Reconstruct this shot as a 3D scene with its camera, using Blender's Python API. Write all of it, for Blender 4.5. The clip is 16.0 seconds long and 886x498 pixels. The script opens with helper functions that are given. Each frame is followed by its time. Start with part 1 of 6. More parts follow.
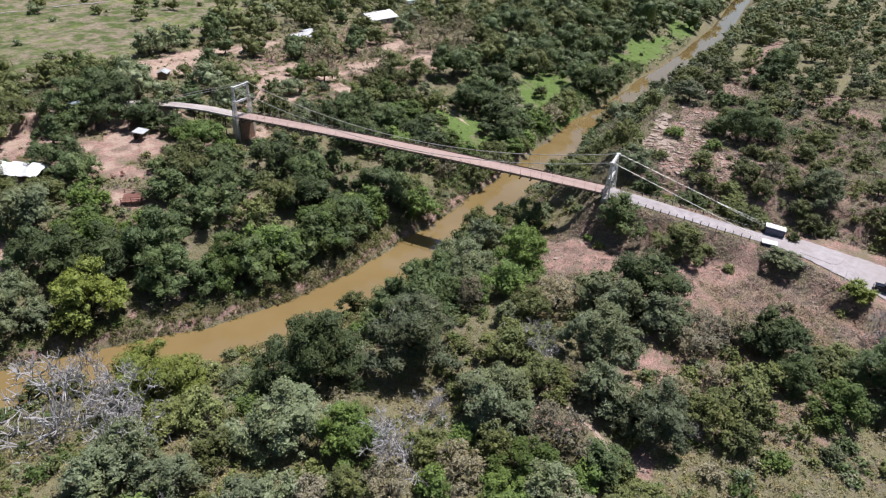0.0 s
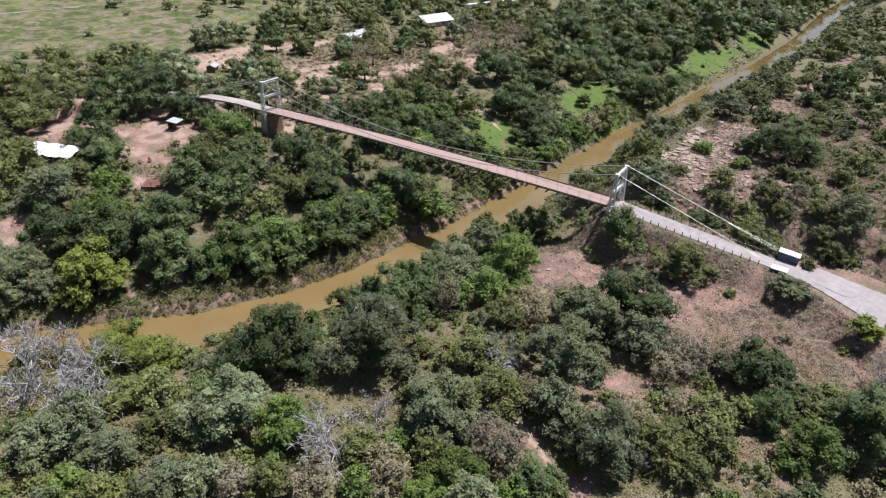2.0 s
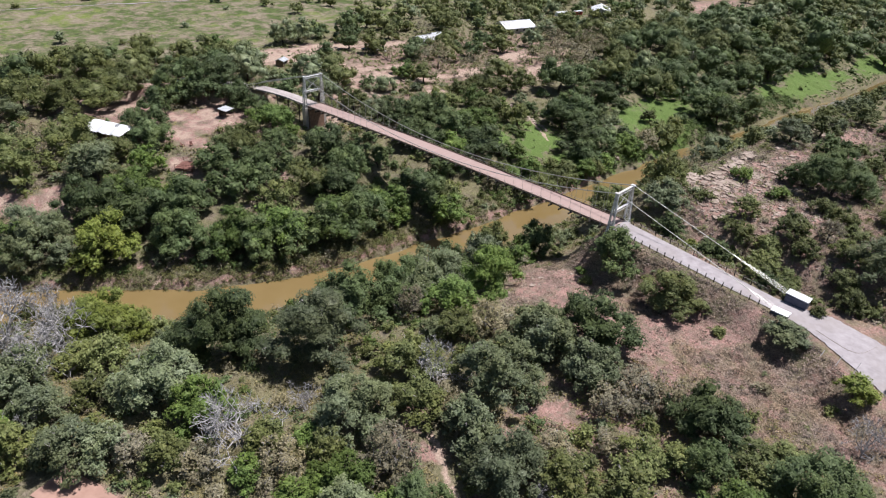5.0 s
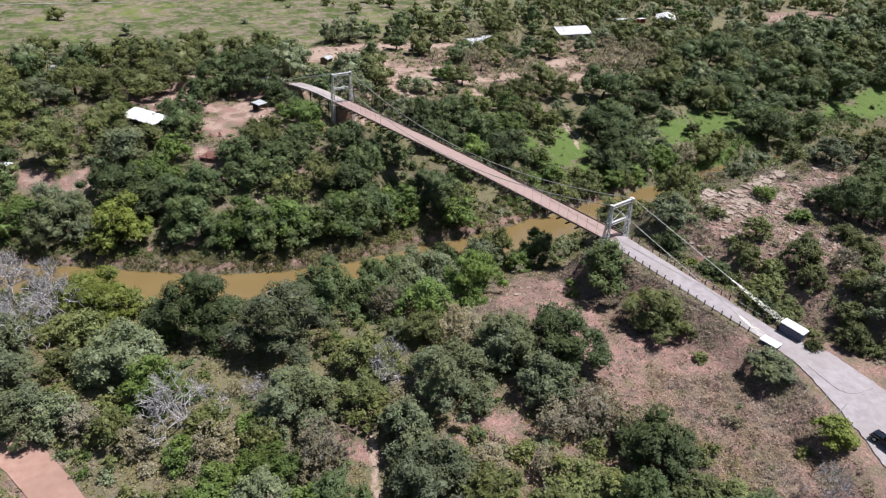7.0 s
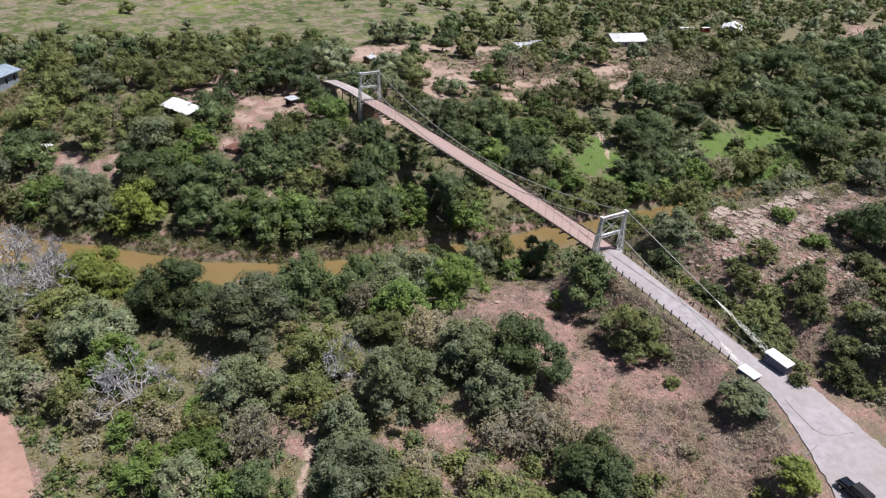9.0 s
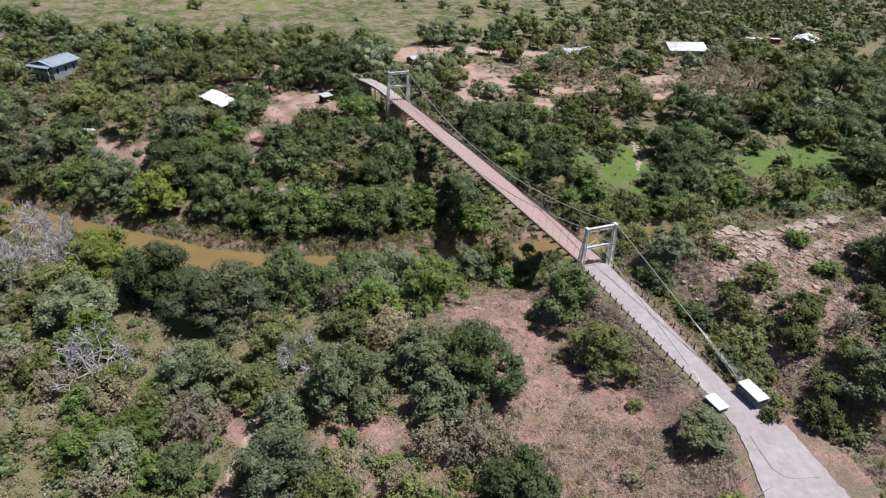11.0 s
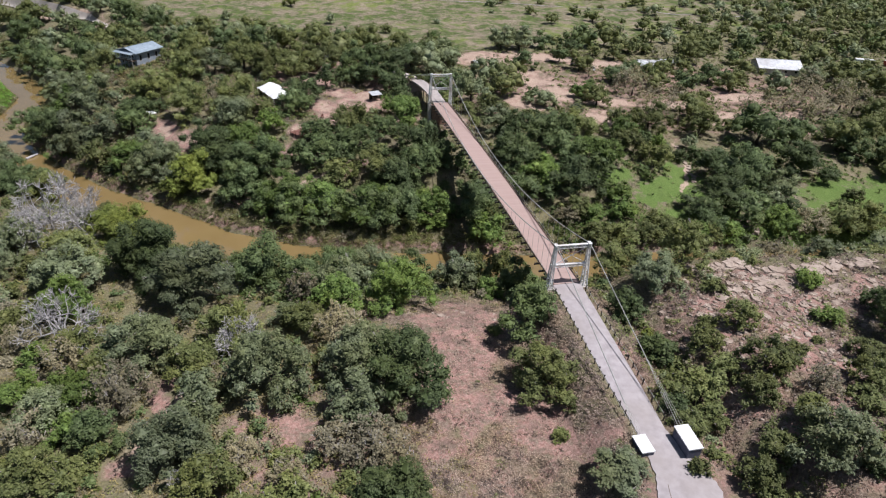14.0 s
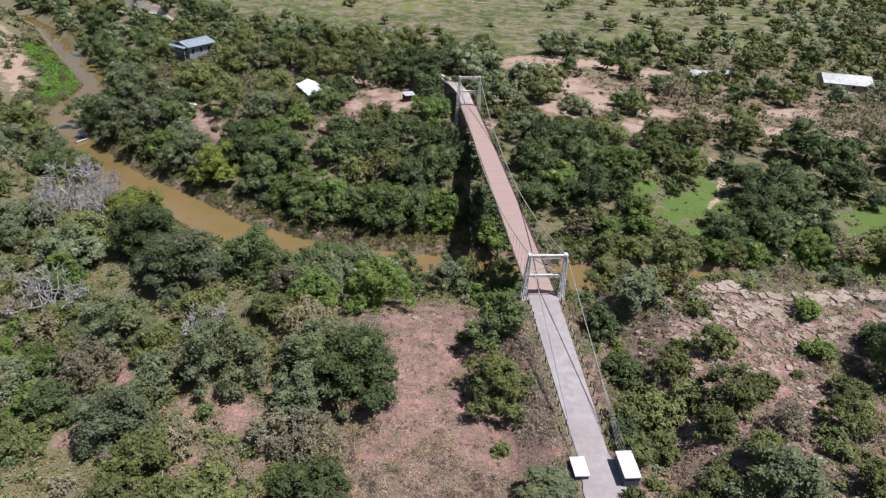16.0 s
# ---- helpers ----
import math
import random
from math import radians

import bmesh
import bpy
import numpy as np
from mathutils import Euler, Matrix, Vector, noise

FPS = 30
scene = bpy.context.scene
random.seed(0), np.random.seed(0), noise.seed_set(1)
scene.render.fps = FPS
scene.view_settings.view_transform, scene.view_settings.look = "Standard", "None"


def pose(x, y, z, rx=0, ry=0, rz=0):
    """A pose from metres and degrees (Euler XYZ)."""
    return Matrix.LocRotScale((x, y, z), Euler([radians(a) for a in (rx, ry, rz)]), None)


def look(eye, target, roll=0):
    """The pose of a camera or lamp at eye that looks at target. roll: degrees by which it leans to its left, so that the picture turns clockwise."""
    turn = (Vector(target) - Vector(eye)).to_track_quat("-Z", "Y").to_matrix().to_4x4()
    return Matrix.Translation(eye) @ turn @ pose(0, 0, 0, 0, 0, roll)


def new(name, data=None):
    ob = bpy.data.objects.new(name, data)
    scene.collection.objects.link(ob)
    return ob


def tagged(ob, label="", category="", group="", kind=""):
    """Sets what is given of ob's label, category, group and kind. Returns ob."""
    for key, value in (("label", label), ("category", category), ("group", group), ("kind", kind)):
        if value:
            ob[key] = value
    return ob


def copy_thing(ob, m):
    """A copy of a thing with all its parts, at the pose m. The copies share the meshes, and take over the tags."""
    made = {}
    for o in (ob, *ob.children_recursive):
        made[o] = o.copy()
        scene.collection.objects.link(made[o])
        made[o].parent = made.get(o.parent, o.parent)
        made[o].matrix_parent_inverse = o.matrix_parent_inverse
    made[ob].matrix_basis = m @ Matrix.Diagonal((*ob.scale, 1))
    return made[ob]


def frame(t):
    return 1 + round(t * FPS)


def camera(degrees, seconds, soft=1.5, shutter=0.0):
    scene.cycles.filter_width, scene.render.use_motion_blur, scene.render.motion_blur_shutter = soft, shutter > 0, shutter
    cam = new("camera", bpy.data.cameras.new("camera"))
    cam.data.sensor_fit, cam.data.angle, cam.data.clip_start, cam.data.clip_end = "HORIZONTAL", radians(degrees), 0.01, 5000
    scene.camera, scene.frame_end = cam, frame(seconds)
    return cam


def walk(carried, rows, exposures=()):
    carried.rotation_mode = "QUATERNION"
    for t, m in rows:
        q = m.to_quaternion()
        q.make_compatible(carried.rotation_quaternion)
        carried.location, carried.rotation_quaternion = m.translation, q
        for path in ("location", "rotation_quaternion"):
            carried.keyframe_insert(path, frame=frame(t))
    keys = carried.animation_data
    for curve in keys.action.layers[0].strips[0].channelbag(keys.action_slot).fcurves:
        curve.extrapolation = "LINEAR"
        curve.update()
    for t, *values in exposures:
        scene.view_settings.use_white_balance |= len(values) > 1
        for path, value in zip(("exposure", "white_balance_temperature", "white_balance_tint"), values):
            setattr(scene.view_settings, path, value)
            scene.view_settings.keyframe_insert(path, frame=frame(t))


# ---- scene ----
cam = camera(68.2, 16.0, soft=1.2)
METRES, EYE, TILT, LEAN, TURN = 136.24, 82.66, -30.5, -2.5, -64.68
FROM_X, FROM_Y = -138.28, -20.89
ROWS = [
    (0.0, 0.0, 0.0, 0.0, 0.0, 0.0, -0.0),
    (0.5, 0.0323, 0.0025, -0.0002, 1.66, 0.08, -1.01),
    (1.0, 0.0625, 0.0057, -0.0003, 3.22, 0.12, -1.97),
    (1.5, 0.0948, 0.0101, 0.0007, 4.9, 0.16, -2.99),
    (2.0, 0.1248, 0.0153, 0.0023, 6.47, 0.17, -3.93),
    (2.5, 0.1563, 0.0219, 0.0045, 8.13, 0.13, -4.92),
    (3.0, 0.1859, 0.0287, 0.0071, 9.67, 0.07, -5.85),
    (3.5, 0.2168, 0.0368, 0.0104, 11.34, -0.02, -6.85),
    (4.0, 0.2459, 0.0454, 0.014, 12.89, -0.13, -7.75),
    (4.60, 0.2818, 0.0571, 0.0191, 14.89, -0.31, -8.93),
    (5.25, 0.3195, 0.0709, 0.0253, 17.01, -0.54, -10.16),
    (5.90, 0.3565, 0.0861, 0.0323, 19.14, -0.83, -11.37),
    (6.5, 0.3906, 0.1014, 0.0394, 21.17, -1.15, -12.52),
    (7.0, 0.4173, 0.1144, 0.0458, 22.78, -1.43, -13.4),
    (7.5, 0.4447, 0.1291, 0.053, 24.46, -1.74, -14.32),
    (8.0, 0.4699, 0.1432, 0.06, 26.08, -2.1, -15.16),
    (8.5, 0.4965, 0.1593, 0.0683, 27.8, -2.49, -16.09),
    (9.0, 0.5211, 0.1754, 0.0763, 29.47, -2.87, -16.93),
    (9.60, 0.5509, 0.1960, 0.0870, 31.58, -3.42, -17.97),
    (10.25, 0.5817, 0.2193, 0.0992, 33.84, -4.04, -19.05),
    (10.90, 0.6115, 0.2437, 0.1122, 36.14, -4.71, -20.10),
    (11.5, 0.6382, 0.2674, 0.1249, 38.33, -5.38, -21.05),
    (12.0, 0.6589, 0.2872, 0.1356, 40.08, -5.95, -21.82),
    (12.5, 0.6802, 0.3083, 0.1473, 41.98, -6.6, -22.59),
    (13.0, 0.6993, 0.3288, 0.1589, 43.78, -7.21, -23.31),
    (13.5, 0.7189, 0.3513, 0.1715, 45.72, -7.91, -24.03),
    (14.0, 0.7364, 0.373, 0.1833, 47.56, -8.59, -24.7),
    (14.5, 0.7542, 0.3962, 0.1963, 49.53, -9.35, -25.39),
    (15.0, 0.7702, 0.4186, 0.2091, 51.41, -10.09, -26.03),
    (15.5, 0.7861, 0.4427, 0.2229, 53.44, -10.92, -26.65),
    (16.0, 0.8001, 0.4657, 0.236, 55.35, -11.73, -27.22),
]
walk(cam, [(t, pose(FROM_X, FROM_Y, EYE, TILT, LEAN, TURN) @ pose(METRES * x, METRES * y, METRES * z, 90 + pitch, roll, yaw)) for t, x, y, z, yaw, pitch, roll in ROWS],
     exposures=[(0.0, 0.2), (16.0, 0.0)])

# ---- daylight ----
SUN_FROM = Vector((0.42, -0.16, 1.0)).normalized()
world = bpy.data.worlds.new("clear_sky")
world.use_nodes = True
scene.world = world
sky = world.node_tree.nodes.new("ShaderNodeTexSky")
sky.sky_type, sky.sun_disc = "NISHITA", False
sky.sun_elevation = math.asin(SUN_FROM.z)
sky.sun_rotation = math.atan2(SUN_FROM.x, SUN_FROM.y)
sky.air_density, sky.dust_density = 1.0, 1.2
world.node_tree.links.new(sky.outputs[0], world.node_tree.nodes["Background"].inputs[0])
world.node_tree.nodes["Background"].inputs[1].default_value = 0.060
sun = new("sun", bpy.data.lights.new("sun", "SUN"))
sun.data.energy, sun.data.angle, sun.data.color = 5.5, radians(0.53), (1.0, 0.965, 0.985)
sun.matrix_world = look(SUN_FROM * 300, (0, 0, 0))


# ---- materials ----
def material(name, rough=0.8, metal=0.0):
    m = bpy.data.materials.new(name)
    m.use_nodes = True
    b = m.node_tree.nodes["Principled BSDF"]
    b.inputs["Roughness"].default_value, b.inputs["Metallic"].default_value = rough, metal
    b.inputs["Specular IOR Level"].default_value = 0.25
    return m, m.node_tree, b


def add(tree, kind, **values):
    n = tree.nodes.new("ShaderNode" + kind)
    for k, v in values.items():
        n.inputs[k].default_value = v
    return n


def noise_of(tree, scale, detail=4.0, rough=0.55):
    n = add(tree, "TexNoise", Scale=scale, Detail=detail, Roughness=rough)
    n.noise_dimensions = "3D"
    tree.links.new(add(tree, "NewGeometry").outputs["Position"], n.inputs["Vector"])
    return n.outputs["Fac"]


def ramp(tree, fac, stops):
    r = tree.nodes.new("ShaderNodeValToRGB")
    while len(r.color_ramp.elements) < len(stops):
        r.color_ramp.elements.new(0.5)
    for e, (p, c) in zip(r.color_ramp.elements, stops):
        e.position, e.color = p, (*c, 1) if len(c) == 3 else c
    tree.links.new(fac, r.inputs[0])
    return r.outputs[0]


def mix(tree, fac, a, b, how="MIX"):
    n = tree.nodes.new("ShaderNodeMix")
    n.data_type, n.blend_type = "RGBA", how
    for i, v in ((0, fac), (6, a), (7, b)):
        if isinstance(v, (int, float)):
            n.inputs[i].default_value = v
        elif isinstance(v, tuple):
            n.inputs[i].default_value = (*v, 1)
        else:
            tree.links.new(v, n.inputs[i])
    return n.outputs[2]


def maths(tree, how, a, b):
    n = tree.nodes.new("ShaderNodeMath")
    n.operation, n.use_clamp = how, False
    for i, v in enumerate((a, b)):
        if isinstance(v, (int, float)):
            n.inputs[i].default_value = v
        else:
            tree.links.new(v, n.inputs[i])
    return n.outputs[0]


def bump(tree, bsdf, fac, strength, distance):
    n = add(tree, "Bump", Strength=strength, Distance=distance)
    tree.links.new(fac, n.inputs["Height"])
    tree.links.new(n.outputs[0], bsdf.inputs["Normal"])


def surface(name, dark, light, scale, rough=0.8, metal=0.0, strength=0.3, distance=0.02, stain=None):
    """A worn, mottled surface: two tones by fine grain, and stains at a larger scale."""
    m, tree, b = material(name, rough, metal)
    fine = noise_of(tree, scale, 5)
    colour = ramp(tree, fine, [(0.3, dark), (0.7, light)])
    big = noise_of(tree, scale * 0.13, 3)
    colour = mix(tree, ramp(tree, big, [(0.42, (0, 0, 0)), (0.68, (0.6, 0.6, 0.6))]), colour, stain or tuple(v * 0.72 for v in dark))
    tree.links.new(colour, b.inputs["Base Color"])
    bump(tree, b, fine, strength, distance)
    return m


def leaves(name, dark, light, second, tint=(1.10, 1.08, 1.16)):
    """Foliage: tone by leaf spray, by tree and by a slow drift through the crown; thin leaves let light through."""
    m, tree, b = material(name, 0.62)
    dark, light, second = (tuple(v * k for v, k in zip(c, (0.98 * tint[0], 0.94 * tint[1], 0.87 * tint[2]))) for c in (dark, light, second))
    geo, info = add(tree, "NewGeometry"), add(tree, "ObjectInfo")
    colour = ramp(tree, geo.outputs["Random Per Island"], [(0.0, tuple(0.6 * a + 0.4 * b for a, b in zip(dark, light))), (0.75, light), (1.0, tuple(0.5 * a + 0.5 * b for a, b in zip(light, second)))])
    tone = maths(tree, "MULTIPLY_ADD", info.outputs["Random"], 0.7)
    tone.node.inputs[2].default_value = 0.65
    drift = maths(tree, "MULTIPLY_ADD", noise_of(tree, 0.8, 5, 0.7), 2.0)
    drift.node.inputs[2].default_value = 0.04
    both = tree.nodes.new("ShaderNodeVectorMath")
    both.operation = "SCALE"
    warm = ramp(tree, noise_of(tree, 0.13, 2), [(0.40, (0, 0, 0)), (0.62, (1, 1, 1))])
    colour = mix(tree, warm, colour, mix(tree, 1.0, colour, (1.0, 0.95, 0.78), "MULTIPLY"))
    tree.links.new(colour, both.inputs[0])
    tree.links.new(maths(tree, "MULTIPLY", tone, drift), both.inputs["Scale"])
    tree.links.new(both.outputs[0], b.inputs["Base Color"])
    thin = add(tree, "BsdfTranslucent")
    tree.links.new(both.outputs[0], thin.inputs["Color"])
    blend = add(tree, "MixShader", Fac=0.10)
    tree.links.new(b.outputs[0], blend.inputs[1])
    tree.links.new(thin.outputs[0], blend.inputs[2])
    tree.links.new(blend.outputs[0], tree.nodes["Material Output"].inputs["Surface"])
    return m


def field_colour(tree):
    """Patchy grazing land: low green herbs in streaks with pale dry soil between."""
    fine, patch = noise_of(tree, 0.45, 6, 0.65), noise_of(tree, 0.13, 8, 0.76)
    herb = ramp(tree, fine, [(0.3, (0.045, 0.066, 0.020)), (0.7, (0.105, 0.138, 0.040))])
    soil = ramp(tree, fine, [(0.3, (0.14, 0.112, 0.08)), (0.7, (0.30, 0.25, 0.185))])
    herb = mix(tree, ramp(tree, noise_of(tree, 0.035, 5, 0.7), [(0.5, (0, 0, 0)), (0.6, (1, 1, 1))]), herb, mix(tree, fine, (0.105, 0.135, 0.035), (0.19, 0.22, 0.065)))
    return mix(tree, ramp(tree, patch, [(0.45, (0, 0, 0)), (0.56, (0.95, 0.95, 0.95))]), herb, soil)


def ground_material():
    m, tree, b = material("dry_ground", 0.95)
    cover = tree.nodes.new("ShaderNodeVertexColor")
    cover.layer_name = "cover"
    parts = tree.nodes.new("ShaderNodeSeparateColor")
    tree.links.new(cover.outputs[0], parts.inputs[0])
    ragged, fine, broad = noise_of(tree, 0.35, 6, 0.65), noise_of(tree, 2.2, 6, 0.7), noise_of(tree, 0.06, 4)
    litter = ramp(tree, fine, [(0.25, (0.076, 0.060, 0.046)), (0.5, (0.178, 0.146, 0.110)), (0.75, (0.32, 0.275, 0.205))])
    scrub = ramp(tree, fine, [(0.28, (0.082, 0.078, 0.042)), (0.7, (0.215, 0.197, 0.115))])
    base = mix(tree, ramp(tree, ragged, [(0.36, (0, 0, 0)), (0.52, (1, 1, 1))]), litter, scrub)
    base = mix(tree, ramp(tree, broad, [(0.4, (0, 0, 0)), (0.7, (0.45, 0.45, 0.45))]), base, (0.21, 0.185, 0.095))

    base = mix(tree, cover.outputs[1], base, field_colour(tree))

    def edge(channel, lo=0.42, hi=0.6):
        k = maths(tree, "ADD", channel, maths(tree, "MULTIPLY", maths(tree, "SUBTRACT", ragged, 0.5), 1.25))
        return ramp(tree, k, [(lo, (0, 0, 0)), (hi, (1, 1, 1))])
    red = ramp(tree, fine, [(0.22, (0.15, 0.080, 0.066)), (0.45, (0.31, 0.180, 0.152)), (0.62, (0.40, 0.256, 0.224)), (0.85, (0.50, 0.375, 0.338))])
    red = mix(tree, ramp(tree, noise_of(tree, 0.7, 6, 0.7), [(0.46, (0, 0, 0)), (0.60, (0.85, 0.85, 0.85))]), red, litter)
    grass = mix(tree, ragged, ramp(tree, fine, [(0.3, (0.056, 0.112, 0.022)), (0.7, (0.128, 0.212, 0.046))]), ramp(tree, fine, [(0.3, (0.075, 0.115, 0.030)), (0.7, (0.16, 0.20, 0.066))]))
    sand = ramp(tree, fine, [(0.3, (0.31, 0.222, 0.172)), (0.7, (0.46, 0.352, 0.285))])
    red = mix(tree, ramp(tree, noise_of(tree, 0.22, 5, 0.7), [(0.46, (0, 0, 0)), (0.62, (0.7, 0.7, 0.7))]), red, (0.175, 0.124, 0.104))
    base = mix(tree, edge(parts.outputs[1]), base, grass)
    base = mix(tree, edge(parts.outputs[0]), base, red)
    base = mix(tree, edge(parts.outputs[2]), base, sand)
    grit = maths(tree, "MULTIPLY_ADD", noise_of(tree, 4.5, 5, 0.75), 1.5)
    grit.node.inputs[2].default_value = 0.27
    gritty = tree.nodes.new("ShaderNodeVectorMath")
    gritty.operation = "SCALE"
    tree.links.new(base, gritty.inputs[0])
    tree.links.new(grit, gritty.inputs["Scale"])
    tree.links.new(gritty.outputs[0], b.inputs["Base Color"])
    bump(tree, b, fine, 0.9, 0.25)
    return m


def water_material():
    m, tree, b = material("muddy_water", 0.03)
    b.inputs["Specular IOR Level"].default_value, b.inputs["IOR"].default_value = 0.85, 1.38
    b.inputs["Coat Weight"].default_value, b.inputs["Coat Roughness"].default_value, b.inputs["Coat IOR"].default_value = 1.0, 0.03, 1.4
    silt = noise_of(tree, 0.05, 4)
    tree.links.new(ramp(tree, silt, [(0.3, (0.205, 0.142, 0.058)), (0.7, (0.252, 0.180, 0.082))]), b.inputs["Base Color"])
    bump(tree, b, noise_of(tree, 0.9, 4), 0.06, 0.06)
    return m


GROUND, WATER = ground_material(), water_material()
STEEL = surface("grey_white_painted_steel", (0.60, 0.61, 0.62), (0.78, 0.79, 0.80), 3, 0.5, 0.0, 0.1, 0.01, (0.36, 0.27, 0.20))
CABLE = surface("pale_galvanised_cable", (0.44, 0.44, 0.42), (0.60, 0.60, 0.57), 4, 0.45, 0.5, 0.1, 0.01)
DARK_STEEL = surface("dark_weathered_steel", (0.035, 0.030, 0.028), (0.080, 0.070, 0.062), 4, 0.6, 0.3)
CONCRETE = surface("pale_weathered_concrete", (0.40, 0.37, 0.345), (0.56, 0.53, 0.50), 1.3, 0.9, 0, 0.2, 0.02, (0.34, 0.30, 0.27))
PIER = surface("brown_stone_masonry", (0.20, 0.125, 0.090), (0.34, 0.225, 0.165), 1.5, 0.9, 0, 0.5, 0.05)
WHITE_ROOF = surface("white_painted_sheet", (0.70, 0.72, 0.75), (0.82, 0.83, 0.85), 2, 0.5, 0, 0.1, 0.01, (0.62, 0.62, 0.62))
WALL = surface("pale_shaded_boards", (0.38, 0.37, 0.36), (0.52, 0.51, 0.50), 2, 0.8)
BLUE_ROOF = surface("blue_grey_metal_roof", (0.28, 0.35, 0.41), (0.40, 0.47, 0.54), 1.2, 0.45, 0.2)
METAL_ROOF = surface("bright_galvanised_roof", (0.48, 0.50, 0.53), (0.72, 0.74, 0.77), 0.8, 0.4, 0.3, 0.1, 0.01, (0.36, 0.34, 0.33))
TIMBER = surface("grey_brown_timber", (0.13, 0.095, 0.070), (0.25, 0.19, 0.145), 3, 0.85)
RED_TIMBER = surface("red_stained_planks", (0.16, 0.075, 0.060), (0.27, 0.135, 0.11), 3, 0.8)
RED_PAINT = surface("red_vehicle_paint", (0.22, 0.025, 0.025), (0.30, 0.04, 0.04), 3, 0.35)
BLACK_PAINT = surface("dark_blue_black_paint", (0.008, 0.010, 0.018), (0.020, 0.024, 0.040), 3, 0.25)
RUBBER = surface("tyre_rubber", (0.012, 0.012, 0.012), (0.030, 0.030, 0.030), 8, 0.85)
CANVAS = surface("black_canvas", (0.012, 0.012, 0.014), (0.030, 0.030, 0.034), 8, 0.8)
ROCK = surface("pale_sandstone", (0.28, 0.22, 0.182), (0.46, 0.38, 0.325), 1.6, 0.9, 0, 0.8, 0.10, (0.22, 0.165, 0.130))
BARK = surface("grey_brown_bark", (0.055, 0.044, 0.034), (0.13, 0.105, 0.085), 3, 0.9)
DEADWOOD = surface("bleached_dead_wood", (0.33, 0.315, 0.315), (0.52, 0.50, 0.50), 3, 0.85)
GLASS_DARK = surface("dark_window_glass", (0.015, 0.018, 0.020), (0.030, 0.034, 0.038), 2, 0.1)
TWIGS = surface("grey_twigs", (0.30, 0.275, 0.26), (0.48, 0.45, 0.43), 3, 0.85)
LEAF = {
    "o": leaves("dark_oak_leaves", (0.042, 0.067, 0.028), (0.098, 0.140, 0.056), (0.170, 0.212, 0.105), (1.03, 1.05, 1.14)),
    "m": leaves("olive_mesquite_leaves", (0.066, 0.090, 0.034), (0.136, 0.168, 0.064), (0.225, 0.245, 0.125), (1.08, 1.06, 1.08)),
    "g": leaves("grey_green_elm_leaves", (0.072, 0.098, 0.052), (0.150, 0.186, 0.104), (0.255, 0.29, 0.21), (1.06, 1.07, 1.14)),
    "b": leaves("fresh_green_leaves", (0.054, 0.100, 0.028), (0.120, 0.192, 0.054), (0.19, 0.26, 0.09), (1.05, 1.03, 1.02)),
    "y": leaves("yellow_green_willow_leaves", (0.092, 0.136, 0.026), (0.185, 0.240, 0.055), (0.25, 0.30, 0.10)),
    "t": leaves("pale_dry_leaves", (0.125, 0.122, 0.080), (0.220, 0.213, 0.145), (0.32, 0.30, 0.22)),
}
DRY_GRASS = leaves("dry_grass_blades", (0.125, 0.110, 0.052), (0.25, 0.225, 0.115), (0.34, 0.30, 0.18), (1, 1, 1))
BAR_WEEDS = leaves("vivid_bar_weeds", (0.065, 0.15, 0.028), (0.14, 0.29, 0.05), (0.19, 0.34, 0.075), (1, 1, 1))
BANK_WEEDS = leaves("bank_weeds", (0.080, 0.095, 0.034), (0.19, 0.20, 0.085), (0.36, 0.33, 0.20), (1, 1, 1))


def deck_material():
    """Weathered planks across the roadway, reddish brown, with two faintly paler wheel tracks."""
    m, tree, b = material("weathered_deck_planks", 0.85)
    geo = add(tree, "NewGeometry")
    xyz = add(tree, "SeparateXYZ")
    tree.links.new(geo.outputs["Position"], xyz.inputs[0])
    board = add(tree, "TexWhiteNoise")
    board.noise_dimensions = "1D"
    tree.links.new(maths(tree, "FLOOR", maths(tree, "MULTIPLY", xyz.outputs[1], 3.6), 0.0), board.inputs["W"])
    colour = ramp(tree, board.outputs[0], [(0.0, (0.35, 0.25, 0.226)), (1.0, (0.39, 0.282, 0.257))])
    colour = mix(tree, ramp(tree, noise_of(tree, 0.8, 5), [(0.35, (0, 0, 0)), (0.75, (0.5, 0.5, 0.5))]), colour, (0.37, 0.285, 0.255))
    tree.links.new(colour, b.inputs["Base Color"])
    bump(tree, b, noise_of(tree, 4, 4), 0.3, 0.02)
    return m


DECK = deck_material()


